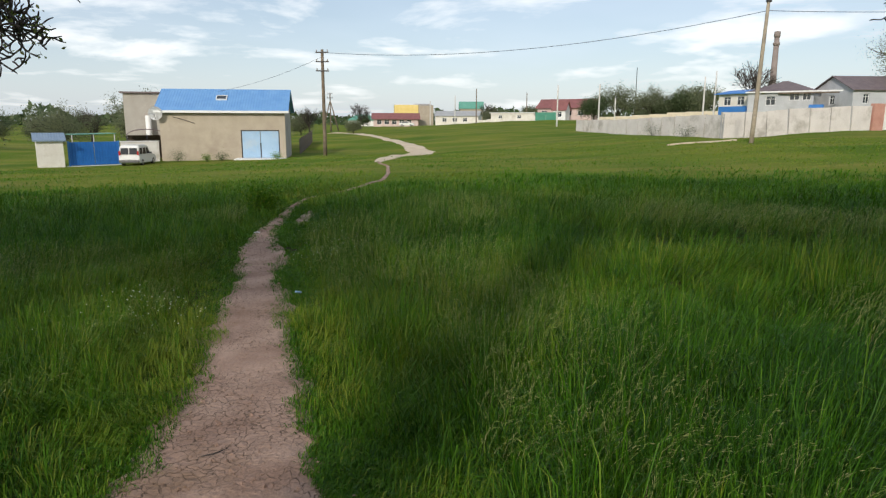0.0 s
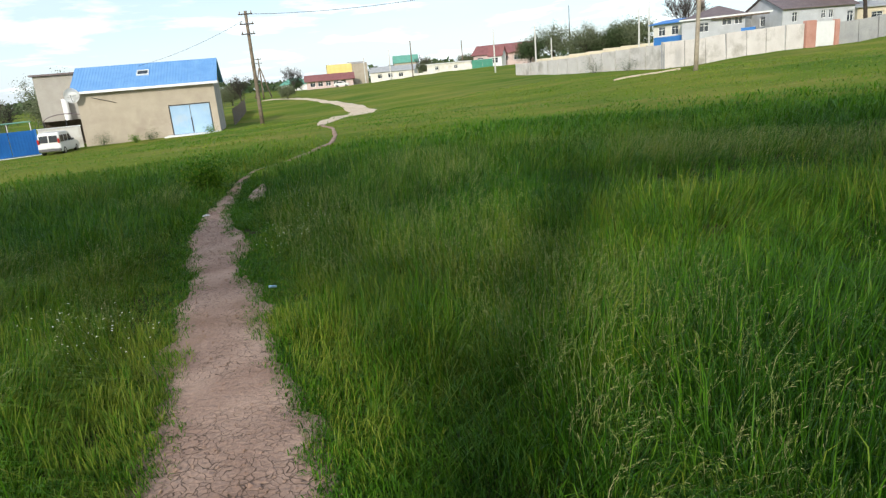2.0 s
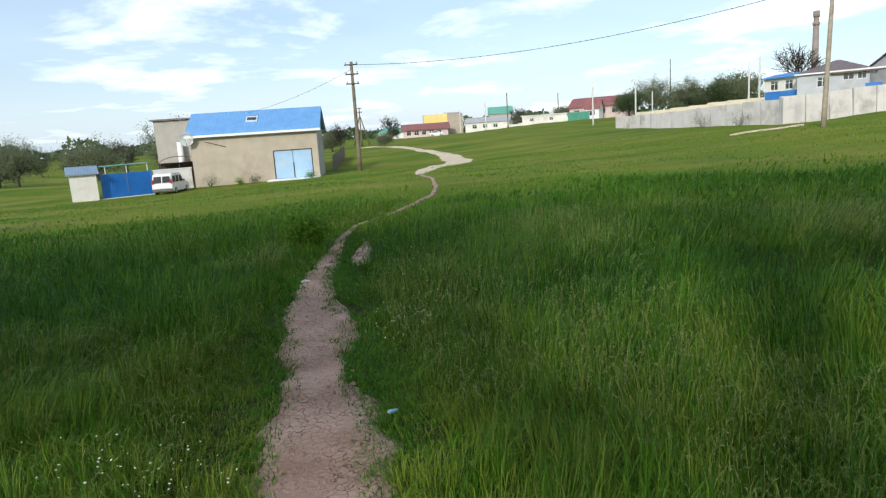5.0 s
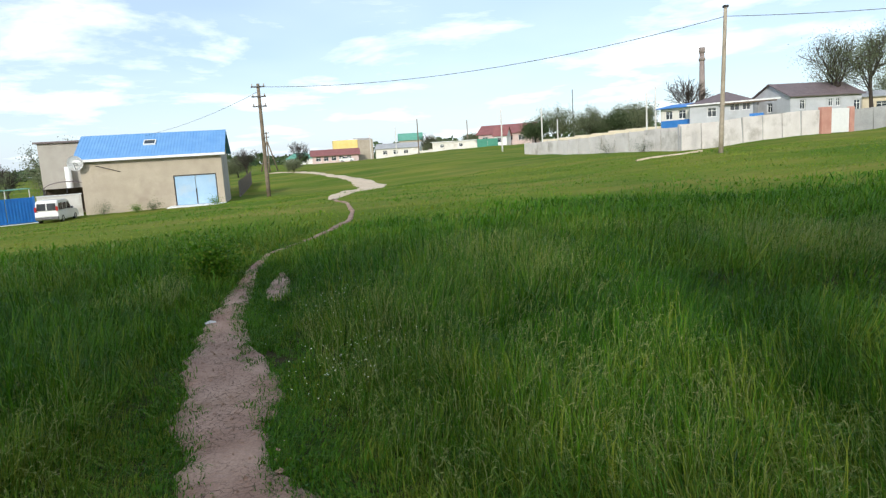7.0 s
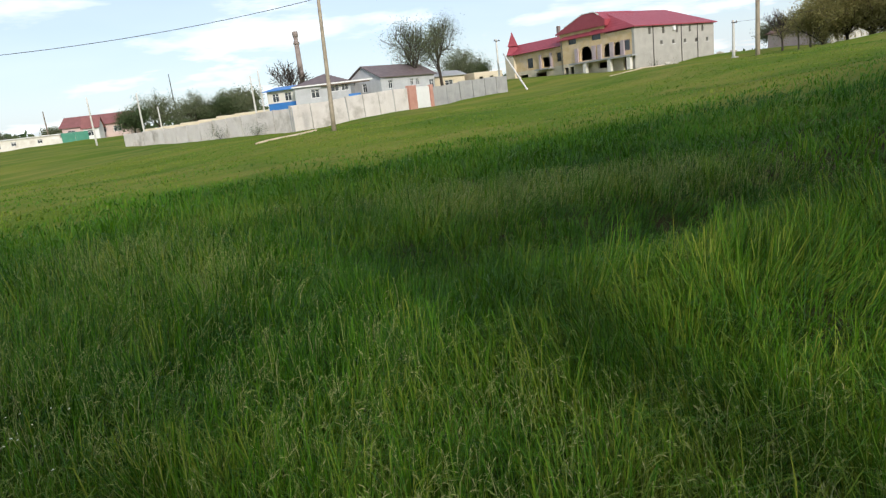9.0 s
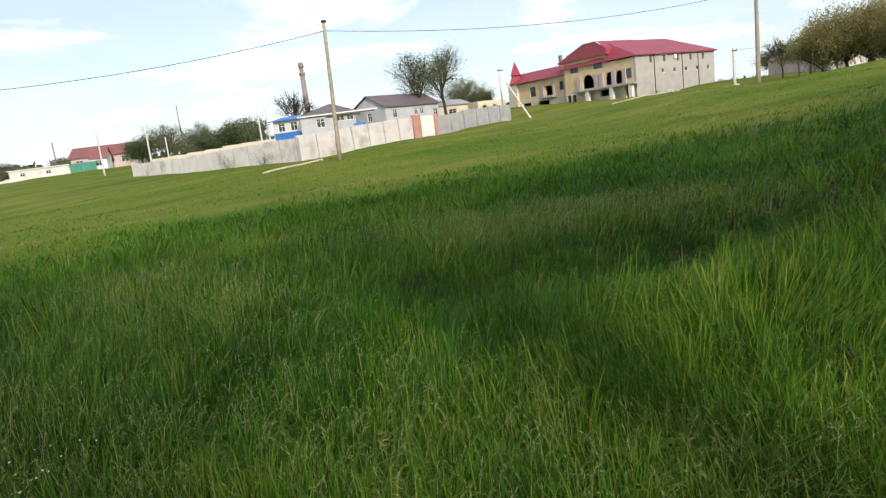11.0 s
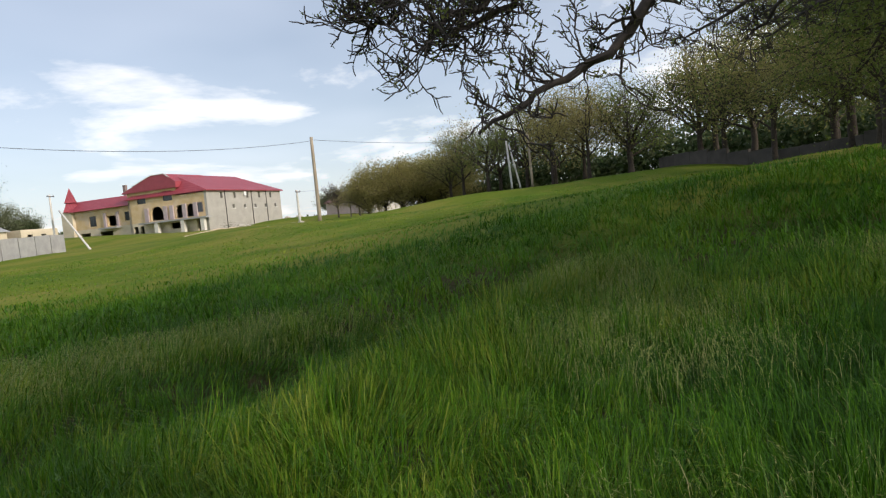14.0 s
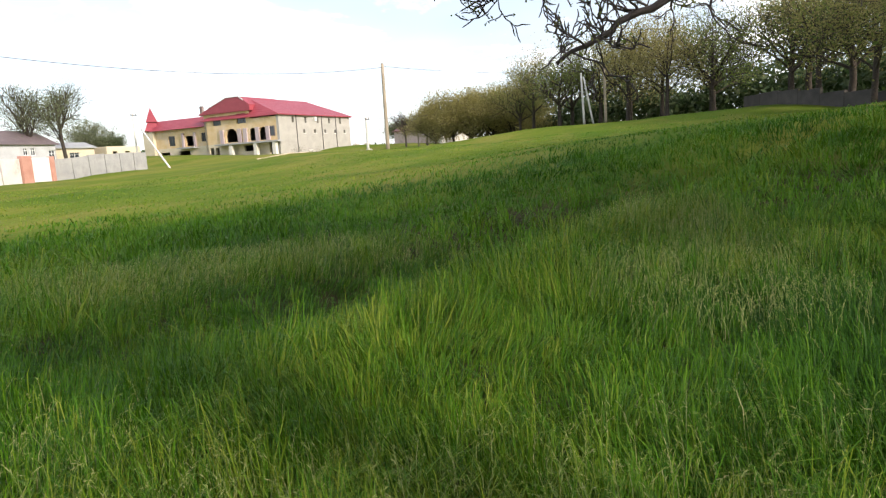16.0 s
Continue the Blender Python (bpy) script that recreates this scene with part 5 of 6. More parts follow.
overhanging_tree("walnut_tree", "old walnut tree with drooping limbs and young leaves", 5.3, -0.2, [
    ([(5.7, 2.2, 4.4), (5.55, 4.2, 4.25), (5.43, 4.8, 3.75), (5.07, 5.33, 3.0), (4.77, 6.08, 2.48), (4.37, 6.78, 2.09)], 0.14, 2, 0.40),
    ([(5.7, 2.4, 4.8), (5.4, 4.8, 4.35), (4.95, 6.2, 3.6), (4.6, 7.0, 3.25), (4.3, 7.25, 2.9)], 0.11, 2, 0.46),
    ([(5.7, 2.6, 4.9), (5.4, 5.2, 4.3), (5.05, 6.2, 3.55), (4.8, 6.75, 3.25), (4.6, 7.0, 3.05)], 0.10, 2, 0.46),
    ([(5.5, 2.5, 4.9), (5.2, 5.0, 4.6), (4.9, 7.0, 3.9), (4.8, 7.6, 3.45), (4.7, 7.9, 3.25)], 0.09, 3, 0.46),
    ([(5.6, 2.5, 5.2), (5.5, 5.4, 4.9), (5.6, 6.8, 4.5), (5.5, 7.6, 4.1)], 0.09, 3, 0.46),
    ([(6.9, 1.5, 4.5), (8.2, 2.8, 4.1), (8.9, 3.6, 3.5)], 0.11, 2, 0.42),
    ([(7.0, 0.8, 5.0), (9.0, 2.0, 4.7), (10.5, 3.2, 4.4), (11.2, 4.2, 4.1)], 0.12, 3, 0.55),
    ([(7.5, -0.5, 5.2), (10.0, 0.5, 5.0), (12.0, 1.4, 4.7), (13.4, 2.4, 4.4)], 0.13, 3, 0.6)], 5)
overhanging_tree("walnut_tree", "old walnut tree with a limb reaching toward the footpath", -7.4, 1.6, [
    ([(-6.4, 3.5, 4.3), (-5.2, 5.1, 3.5), (-4.3, 5.75, 2.85), (-3.5, 6.05, 2.42)], 0.10, 5, 0.34),
    ([(-6.6, 3.6, 4.4), (-5.4, 5.4, 3.9), (-4.5, 6.0, 3.2), (-3.75, 6.2, 2.8)], 0.08, 5, 0.36)], 9)

row = tree("orchard_tree", "broad old walnut tree with thin spring foliage", 20.1, -4.8, 11, 21, LEAF, 0.36, 0.24, 2, (5, 7), 58, 0.10, 0.50, 7, 0.62, 0.05, twig=0.014, upright=0.5, group="orchard row")
row2 = tree("orchard_tree", "tall old tree with olive spring leaves", 34.0, -7.4, 12, 33, LEAF_OLIVE, 0.34, 0.28, 2, (5, 7), 58, 0.10, 0.52, 7, 0.6, 0.0, twig=0.014, upright=0.8, group="orchard row")
for x, y, turn, s, src in ((12.2, -2.6, 70, 0.95, row), (26.8, -6.3, 150, 1.0, row2), (-14.5, 1.0, 210, 1.0, row),                            (28.5, -13.5, 80, 1.05, row), (41.0, -9.6, 260, 0.95, row), (47.0, -10.0, 40, 0.9, row2),
                           (-24.0, -1.0, 45, 1.1, row2)):
    copy_tree(src, x, y, turn, s)
# unseen trees added behind the path to shade the meadow ahead
tall = tree("orchard_tree", "unseen high-crowned tree added to the orchard row for shade", -3.4, -4.2, 13.5, 35, LEAF, 0.30, 0.36, 2, (4, 6), 24, 0.11, 0.55, 7, 0.6, 0.0, twig=0.014, upright=0.8, group="orchard row")
for x, y, turn, s in ((-10.6, -3.4, 80, 1.0), (1.9, -5.4, 190, 0.95), (7.6, -5.2, 250, 1.0), (-18.5, -3.0, 310, 1.0), (16.0, -7.0, 20, 1.0)):
    copy_tree(tall, x, y, turn, s)
slim = tree("field_tree", "slender tree with open olive crown", 70.4, 7.8, 9.5, 41, LEAF_OLIVE, 0.2, 0.26, 2, (4, 6), 12, 0.19, 0.5, 6, 0.55, 0.0, twig=0.018, upright=0.95, group="tree row")
slim2 = tree("field_tree", "dark-limbed tree with sparse green leaves", 76, 20, 10.5, 43, LEAF, 0.24, 0.2, 2, (4, 6), 9, 0.18, 0.48, 7, 0.6, 0.0, twig=0.02, upright=0.9, group="tree row")
for x, y, turn, s, src in ((74, 12, 30, 1.1, slim), (78, 15.5, 200, 1.1, slim2), (72.5, 3.5, 90, 1.15, slim2), (80, 24, 20, 1.0, slim), (82, 19.5, 280, 1.05, slim2), (85, 27, 60, .85, slim2), (76.5, 8.5, 310, 1.15, slim),
                           (66, -3.0, 10, 1.2, slim2), (62, -4.5, 100, 1.2, slim), (57, -6.0, 220, 1.2, slim2), (52.5, -6.5, 300, 1.1, slim), (70, -5, 45, 1.3, slim2), (49, -9.5, 130, 1.1, slim2),
                           (90, 13, 15, 1.3, slim), (83, 3, 75, 1.2, slim2), (60, -13, 175, 1.2, slim)):
    copy_tree(src, x, y, turn, s)
thick = tree("willow_bush", "dense olive-brown thicket of willows", 92, 33, 10.2, 51, LEAF_OLIVE, 0.2, 0.08, 2, (5, 6), 26, 0.24, 0.52, 9, 0.6, 0.0, twig=0.02, upright=0.9, group="thicket")
for x, y, turn, s in ((90.5, 41.5, 60, .8), (91.5, 39.0, 130, 1.02), (91, 36, 200, 1.0), (91, 29.5, 280, 1.05), (96, 38, 320, .95), (97, 31, 100, 1.05)):
    copy_tree(thick, x, y, turn, s)
dark = tree("dark_tree", "dark evergreen tree behind the far wall", 33.2, 147, 6.6, 61, LEAF_DARK, 0.2, 0.1, 2, (4, 6), 20, 0.24, 0.45, 8, 0.6, 0, twig=0.03, upright=1.0, group="far trees")
far = tree("far_tree", "grey-green poplar crown behind the far houses", 43.3, 165.1, 10.8, 63, LEAF_GREY_HAZE, 0.22, 0.12, 2, (4, 6), 20, 0.26, 0.5, 8, 0.6, 0, twig=0.03, upright=0.9, group="far trees")
fresh = tree("far_tree", "green round-headed tree beside far houses", 23.2, 174.2, 5.2, 65, LEAF_GREY_HAZE, 0.18, 0.12, 2, (4, 6), 20, 0.22, 0.42, 8, 0.6, 0, twig=0.03, upright=0.8, group="far trees")
bare = tree("bare_tree", "bare brown spreading tree near the chimney", 63.7, 136.5, 11.0, 67, LEAF, 0.28, 0.25, 2, (5, 7), 0, 0.2, 0.2, 8, 0.5, 0, twig=0.045, upright=1.4, group="far trees")
grey = tree("grey_tree", "grey-leaved tree with round open crown beyond the fence", 58.6, 86, 9.1, 69, LEAF_GREY_HAZE, 0.26, 0.34, 2, (4, 6), 16, 0.17, 0.7, 6, 0.5, 0.0, twig=0.035, upright=1.9, lean=(0.3, 0), group="far trees")
for src, x, y, turn, s in ((grey, 65.0, 87.2, 130, 1.02), (far, 49.5, 158.1, 40, .9), (dark, 51.5, 158, 60, 1.0), (dark, 56.5, 155.8, 90, 1.3), (fresh, 59.5, 154.7, 10, 1.75), (bare, 13.5, 200.4, 30, .62), (far, 14.5, 201, 70, .7), (dark, 21, 172, 10, .55),
                           (far, 82, 102, 0, .8), (dark, 84.5, 100, 20, .8),
                           (far, -57, 98, 10, .75), (fresh, -62, 104, 60, 1.2), (far, -68, 96, 120, .8), (fresh, -74, 100, 200, 1.2), (far, -80, 96, 270, .8), (far, -47, 103, 330, .95), (fresh, -44, 106, 30, 1.5), (dark, -41, 100, 80, .8), (bare, -60, 112, 0, .6), (fresh, -88, 99, 0, 1.3),
                           (bare, -25, 122, 100, .45), (fresh, -27, 124, 0, .8), (fresh, -15.5, 112, 0, .5), (dark, -24, 196, 0, .6), (bare, -19, 150, 60, .5),
                           (bare, 103, 52, 0, .55), (bare, 108, 50, 120, .6), (far, 126, 60, 0, .7), (fresh, 132, 66, 0, 1.2), (dark, 128, 56, 40, .8)):
    copy_tree(src, x, y, turn, s)


def far_woods():
    """A low belt of woodland all round the distance."""
    rng = np.random.default_rng(5)
    n = 34000
    a = rng.uniform(0, 2 * math.pi, n)
    r = rng.uniform(260, 330, n)
    x, y = r * np.sin(a), r * np.cos(a)
    top = 3.0 + 6.0 * value_noise(a * 40, a * 0, 1.0, 8) ** 1.5
    c = np.stack([x, y, ground(x, y) + top * rng.uniform(0, 1, n) ** 0.7], 1)
    u, v = rng.normal(0, 1, (n, 3)), rng.normal(0, 1, (n, 3))
    s = rng.uniform(0.7, 1.7, (n, 1))
    u, v = u / np.linalg.norm(u, axis=1)[:, None] * s, v / np.linalg.norm(v, axis=1)[:, None] * s
    verts = np.stack([c - u, c + v * .6, c + u, c - v * .6], 1).reshape(-1, 3)
    me = mesh_from("far_woods", verts, [np.arange(4 * n).reshape(n, 4)], LEAF_DARK, False, np.repeat(rng.random(n), 4))
    tagged(new("far_woods", me), "low distant belt of dark green woodland", "woods", kind="stuff")


far_woods()


def undergrowth():
    """Scrub and saplings behind the tree rows."""
    rng = np.random.default_rng(15)
    line = np.array([(104, 34), (100, 14), (92, -6), (74, -20), (52, -24), (30, -24), (10, -26)])
    n = 64000
    u = rng.uniform(0, len(line) - 1.001, n)
    k = u.astype(int)
    c = line[k] + (line[k + 1] - line[k]) * (u - k)[:, None] + rng.normal(0, 2.2, (n, 2))
    top = 2.6 + 5.4 * value_noise(u * 9, u * 0, 1.0, 18)
    z = ground(c[:, 0], c[:, 1]) + top * rng.random(n) ** 0.8
    p = np.stack([c[:, 0], c[:, 1], z], 1)
    a, b = rng.normal(0, 1, (n, 3)), rng.normal(0, 1, (n, 3))
    s = rng.uniform(0.2, 0.5, (n, 1))
    a, b = a / np.linalg.norm(a, axis=1)[:, None] * s, b / np.linalg.norm(b, axis=1)[:, None] * s
    verts = np.stack([p - a, p + b * .6, p + a, p - b * .6], 1).reshape(-1, 3)
    me = mesh_from("undergrowth", verts, [np.arange(4 * n).reshape(n, 4)], LEAF_DARK, False, np.repeat(rng.random(n), 4))
    tagged(new("undergrowth", me), "dark tangled undergrowth behind the tree rows", "scrub", kind="stuff")


undergrowth()


# ---- grass ----
WALKED = np.array([(-0.3, 0.8), (-0.6, 1.6), (-0.9, 2.5), (-1.3, 3.9), (-1.4, 4.4), (-1.5, 5.0), (-1.55, 5.6)])


def blades(name, label, x, y, height, width, mat, tone, seed, wind=0.35, curl=0.5, out=None):
    """Bent blades of grass, with one joint below the tip. out: a direction in which each blade leans away from its tuft."""
    rng = np.random.default_rng(seed)
    n = len(x)
    z = ground(x, y) - 0.02
    a = rng.uniform(0, 2 * math.pi, n)
    lean = rng.uniform(0.08, 1.0, n) ** 1.2 * curl
    gust = value_noise(x, y, 2.3, 905) ** 2 * 1.6 + 0.4 * value_noise(x, y, 0.6, 906)
    dx = np.cos(a) * lean + 1.25 * wind * gust
    dy = np.sin(a) * lean + wind * 0.5 * (value_noise(x, y, 1.7, 907) - 0.5)
    # clumps lean together
    dx = dx + 1.3 * (value_noise(x, y, 0.42, 911) - 0.5)
    dy = dy + 1.3 * (value_noise(x, y, 0.42, 912) - 0.5)
    if out is not None:
        dx, dy = dx + out[:, 0], dy + out[:, 1]
    reach = np.hypot(dx, dy)
    sag = np.clip(0.22 + 0.55 * reach, 0, 0.82)
    b = rng.uniform(0, math.pi, n)
    wx, wy = np.cos(b) * width * .5, np.sin(b) * width * .5
    steps, taper = (0.0, 0.68, 1.0), (1.0, 0.8, 0.0)
    k = 2 * len(steps) - 1
    v = np.empty((n, k, 3))
    for i, (s, w) in enumerate(zip(steps, taper)):
        px, py, pz = x + dx * height * 0.85 * s ** 2.1, y + dy * height * 0.85 * s ** 2.1, z + height * (s - sag * s ** 3)
        if w:
            v[:, 2 * i] = np.stack([px - wx * w, py - wy * w, pz], 1)
            v[:, 2 * i + 1] = np.stack([px + wx * w, py + wy * w, pz], 1)
        else:
            v[:, 2 * i] = np.stack([px, py, pz], 1)
    i = np.arange(n)[:, None] * k
    quads = [np.concatenate([i + q, i + q + 1, i + q + 3, i + q + 2], 1) for q in range(0, k - 3, 2)]
    me = mesh_from(name, v.reshape(-1, 3), [np.concatenate(quads), np.concatenate([i + k - 3, i + k - 2, i + k - 1], 1)], mat, True, np.repeat(tone, k))
    return tagged(new(name, me), label, "grass", kind="stuff")


def scatter(n, seed, r0, r1, behind=-2.0):
    """Places at distances r0 to r1 from the walked line, even by area, in front of and beside it."""
    rng = np.random.default_rng(seed)
    cx, cy = -0.9, 3.2
    R = r1 + 3.0
    x, y = rng.uniform(cx - R, cx + R, 4 * n), rng.uniform(cy - R, cy + R, 4 * n)
    d = np.min([np.hypot(x - a, y - b) for a, b in WALKED], axis=0)
    early, late = np.degrees(np.arctan2(x + 0.6, y - 0.4)), np.degrees(np.arctan2(x + 1.6, y - 5.0))
    ok = (d >= r0) & (d < r1)
    ahead = ((y > 2.2) | (x > 2.5)) & ((np.abs(early) < 46) | ((late > -50) & (late < 124)) | (d < 2.0))
    ok &= ahead | ((rng.random(4 * n) < 0.22) & (d < 6))
    return x[ok][:n], y[ok][:n]


def sward(x, y, seed):
    """Height and tone of the grass at a place."""
    rng = np.random.default_rng(seed)
    edge = way_distance(x, y)
    big, mid, small = value_noise(x, y, 5.5, 3), value_noise(x, y, 1.3, 4), value_noise(x, y, 0.35, 6)
    h = 0.12 + 0.12 * big + 0.14 * mid + 0.15 * small
    h *= 0.22 + 0.78 * np.clip(edge / 0.75, 0, 1) ** 0.8
    side = (x > -3.2) & (y > 6.2) & (y < 14)
    h *= np.where(side, 0.35 + 0.65 * np.clip((edge - 0.25) / 0.8, 0, 1), 1)
    h *= rng.uniform(0.65, 1.2, len(x))
    tone = 0.36 + 0.45 * (value_noise(x, y, 3.0, 12) - 0.42) + 0.25 * (mid - 0.5) + rng.normal(0, 0.13, len(x))
    # pale patches where the grass is in seed
    tone += 0.20 * np.clip((value_noise(x, y, 1.9, 14) - 0.52) * 4, 0, 1) * np.clip((20 - np.hypot(x, y)) / 8, 0, 1)
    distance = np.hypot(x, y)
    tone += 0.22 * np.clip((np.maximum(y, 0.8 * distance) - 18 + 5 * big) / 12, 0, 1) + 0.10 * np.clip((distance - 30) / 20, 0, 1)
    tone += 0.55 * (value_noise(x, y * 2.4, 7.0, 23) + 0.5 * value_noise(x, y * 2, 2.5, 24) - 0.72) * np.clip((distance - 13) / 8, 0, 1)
    tone += 0.18 * np.clip(1 - edge / 0.5, 0, 1)
    h *= 1 - 0.68 * np.clip((np.hypot(x, y) - 15) / 12, 0, 1)
    # a dense stand of broad-bladed grass, its own shade put into the tone
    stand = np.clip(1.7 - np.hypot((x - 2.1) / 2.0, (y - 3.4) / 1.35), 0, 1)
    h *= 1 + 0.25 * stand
    # hollow: rank dark growth, with shade put into the tone; bank taller, paler
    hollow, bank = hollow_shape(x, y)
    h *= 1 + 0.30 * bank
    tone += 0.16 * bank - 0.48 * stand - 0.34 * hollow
    # light put into the tone of one patch near the path
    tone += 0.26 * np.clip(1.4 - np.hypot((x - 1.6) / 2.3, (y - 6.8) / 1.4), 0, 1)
    return h, np.clip(tone, 0, 1), edge


def tufted(x, y, seed, per, radius):
    """Turns places into tufts: each place becomes several blades round it, sharing a height and a tone."""
    rng = np.random.default_rng(seed)
    n = len(x)
    size = np.repeat(np.clip(rng.lognormal(0.0, 0.36, n), 0.45, 2.0), per)
    hue = np.repeat(rng.normal(0, 0.24, n), per)
    a, r = rng.uniform(0, 2 * math.pi, n * per), radius * np.sqrt(rng.random(n * per))
    ox, oy = r * np.cos(a), r * np.sin(a)
    return np.repeat(x, per) + ox, np.repeat(y, per) + oy, size, hue, np.stack([ox, oy], 1) / radius * 0.42


def meadow():
    # seed, tufts, blades a tuft, nearest, farthest, blade width, tuft radius
    for seed, n, per, r0, r1, width, radius in (
            (101, 15500, 15, 0.2, 3.0, 0.0044, 0.06), (105, 16000, 15, 3.0, 5.4, 0.0050, 0.065), (102, 17000, 12, 5.4, 9.5, 0.0072, 0.085),
            (103, 27000, 6, 9.5, 20, 0.017, 0.14), (104, 26000, 4, 13, 55, 0.036, 0.4)):
        x, y = scatter(n, seed, r0, r1)
        x, y, size, hue, out = tufted(x, y, seed + 7, per, radius)
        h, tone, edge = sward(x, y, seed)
        thin = np.random.default_rng(seed + 1).random(len(x))
        edge = edge + 0.14 * (value_noise(x, y, 0.3, 17) - 0.5)
        ok = (edge > 0.02) | ((edge > -0.07) & (thin < 0.35)) | ((y > 14) & (thin < 0.28))
        for bx, by, bw, half, turn in PATCHES:
            ok &= (((x - bx) / (0.5 * bw)) ** 2 + ((y - by) / (0.95 * half)) ** 2 + 1.5 * (value_noise(x, y, 0.18, 18) - 0.5) > 0.6) | (thin < 0.15)
        away = np.hypot(x + 0.9, y - 3.2)
        if r1 == 20:
            ok &= np.random.default_rng(seed + 5).random(len(x)) > (away - 11.5 + 5 * (value_noise(x, y, 2.6, 21) - 0.5)) / 11
        if r1 > 20:
            wide = np.min([np.hypot(x - a, y - b) - 0.5 * c for a, b, c in ROAD], axis=0)
            ok &= (wide > 1.2)
        rng = np.random.default_rng(seed + 2)
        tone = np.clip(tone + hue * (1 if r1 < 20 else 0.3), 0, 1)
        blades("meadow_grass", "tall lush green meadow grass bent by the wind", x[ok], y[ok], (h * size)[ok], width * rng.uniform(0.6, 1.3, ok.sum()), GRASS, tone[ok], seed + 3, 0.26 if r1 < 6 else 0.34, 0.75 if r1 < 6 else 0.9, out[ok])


def low_herbs():
    """Broad-leaved low plants along the path's edges."""
    rng = np.random.default_rng(77)
    n = 120000
    k = rng.integers(2, len(WAY) - 6, n)
    s = rng.random(n)
    c = WAY[k] + (WAY[k + 1] - WAY[k]) * s[:, None]
    off = (0.5 * c[:, 2] + np.abs(rng.normal(0, 0.42, n)) - 0.12) * rng.choice([-1, 1, 1], n)
    x, y = c[:, 0] + off, c[:, 1] + rng.normal(0, 0.1, n)
    ok = way_distance(x, y) + 0.18 * (value_noise(x, y, 0.4, 9) - 0.5) + 0.14 * (value_noise(x, y, 0.08, 10) - 0.5) > -0.05
    for bx, by, bw, half, turn in PATCHES:
        ok &= ((x - bx) / (0.5 * bw)) ** 2 + ((y - by) / (0.9 * half)) ** 2 + 2.0 * (value_noise(x, y, 0.16, 19) - 0.5) > 0.42
    x, y = x[ok], y[ok]
    blades("path_herbs", "short leafy herbs fringing the footpath", x, y, rng.uniform(0.03, 0.12, len(x)), rng.uniform(0.003, 0.008, len(x)), GRASS, np.clip(rng.normal(0.36, 0.18, len(x)), 0, 1), 78, 0.1, 1.2)


def seed_heads():
    """Pale nodding panicles above the grass: a bent stalk, and spikelets hanging from its upper third."""
    x, y = scatter(66000, 131, 1.2, 9.5)
    rng = np.random.default_rng(133)
    lush = value_noise(x, y, 1.9, 14) + 0.22 * np.clip((x - 1.5) / 2, 0, 1) + 0.24 * np.clip(1.5 - np.hypot((x - 2.2) / 2.4, (y - 4.6) / 1.6), 0, 1) * (x > 0.3)
    keep = (lush + rng.normal(0, 0.10, len(x)) > 0.50 + 0.027 * np.hypot(x + 1.5, y - 5.6) + 0.4 * hollow_shape(x, y)[0]) & (way_distance(x, y) > 0.45)
    x, y = x[keep], y[keep]
    h, _, _ = sward(x, y, 132)
    n = len(x)
    h = h * 0.95 + 0.05
    a, lean = rng.uniform(0, 2 * math.pi, n), rng.uniform(0.1, 0.5, n)
    dx, dy = np.cos(a) * lean + 0.55 * value_noise(x, y, 2.3, 905), np.sin(a) * lean

    def on_stalk(s):
        return np.stack([x + dx * h * 0.75 * s ** 2, y + dy * h * 0.75 * s ** 2, ground(x, y) + h * (s - 0.26 * s ** 3)], 1)

    b = rng.uniform(0, math.pi, n)
    w = np.stack([np.cos(b), np.sin(b), b * 0], 1) * 0.0014
    p0, p1, p2 = on_stalk(0.0), on_stalk(0.6), on_stalk(1.0)
    v = np.stack([p0 - w, p0 + w, p1 - w, p1 + w, p2], 1).reshape(-1, 3)
    i = np.arange(n)[:, None] * 5
    me = mesh_from("seed_stalks", v, [np.concatenate([i, i + 1, i + 3, i + 2], 1), np.concatenate([i + 2, i + 3, i + 4], 1)], DRY, True, np.repeat(rng.random(n), 5))
    tagged(new("seed_stalks", me), "pale thin flowering grass stalks", "grass", kind="stuff")
    verts, tones = [], []
    for k in range(7):
        t = 0.70 + 0.30 * (k + rng.random()) / 7
        c = on_stalk(t)
        way = on_stalk(t + 0.02) - c
        way /= np.linalg.norm(way, axis=1)[:, None] + 1e-9
        out = rng.normal(0, 1, (n, 3))
        u = way - (0, 0, 0.25) + 0.35 * out / np.linalg.norm(out, axis=1)[:, None]
        u *= rng.uniform(0.016, 0.034, (n, 1))
        side = np.cross(u, rng.normal(0, 1, (n, 3)))
        side *= 0.0015 / (np.linalg.norm(side, axis=1)[:, None] + 1e-9)
        verts.append(np.stack([c, c + 0.55 * u + side, c + u, c + 0.55 * u - side], 1))
        tones.append(np.repeat(rng.random(n), 4))
    verts = np.concatenate(verts).reshape(-1, 3)
    me = mesh_from("seed_panicles", verts, [np.arange(len(verts)).reshape(-1, 4)], DRY, False, np.concatenate(tones))
    tagged(new("seed_panicles", me), "pale silvery seed panicles over the meadow", "grass", kind="stuff")


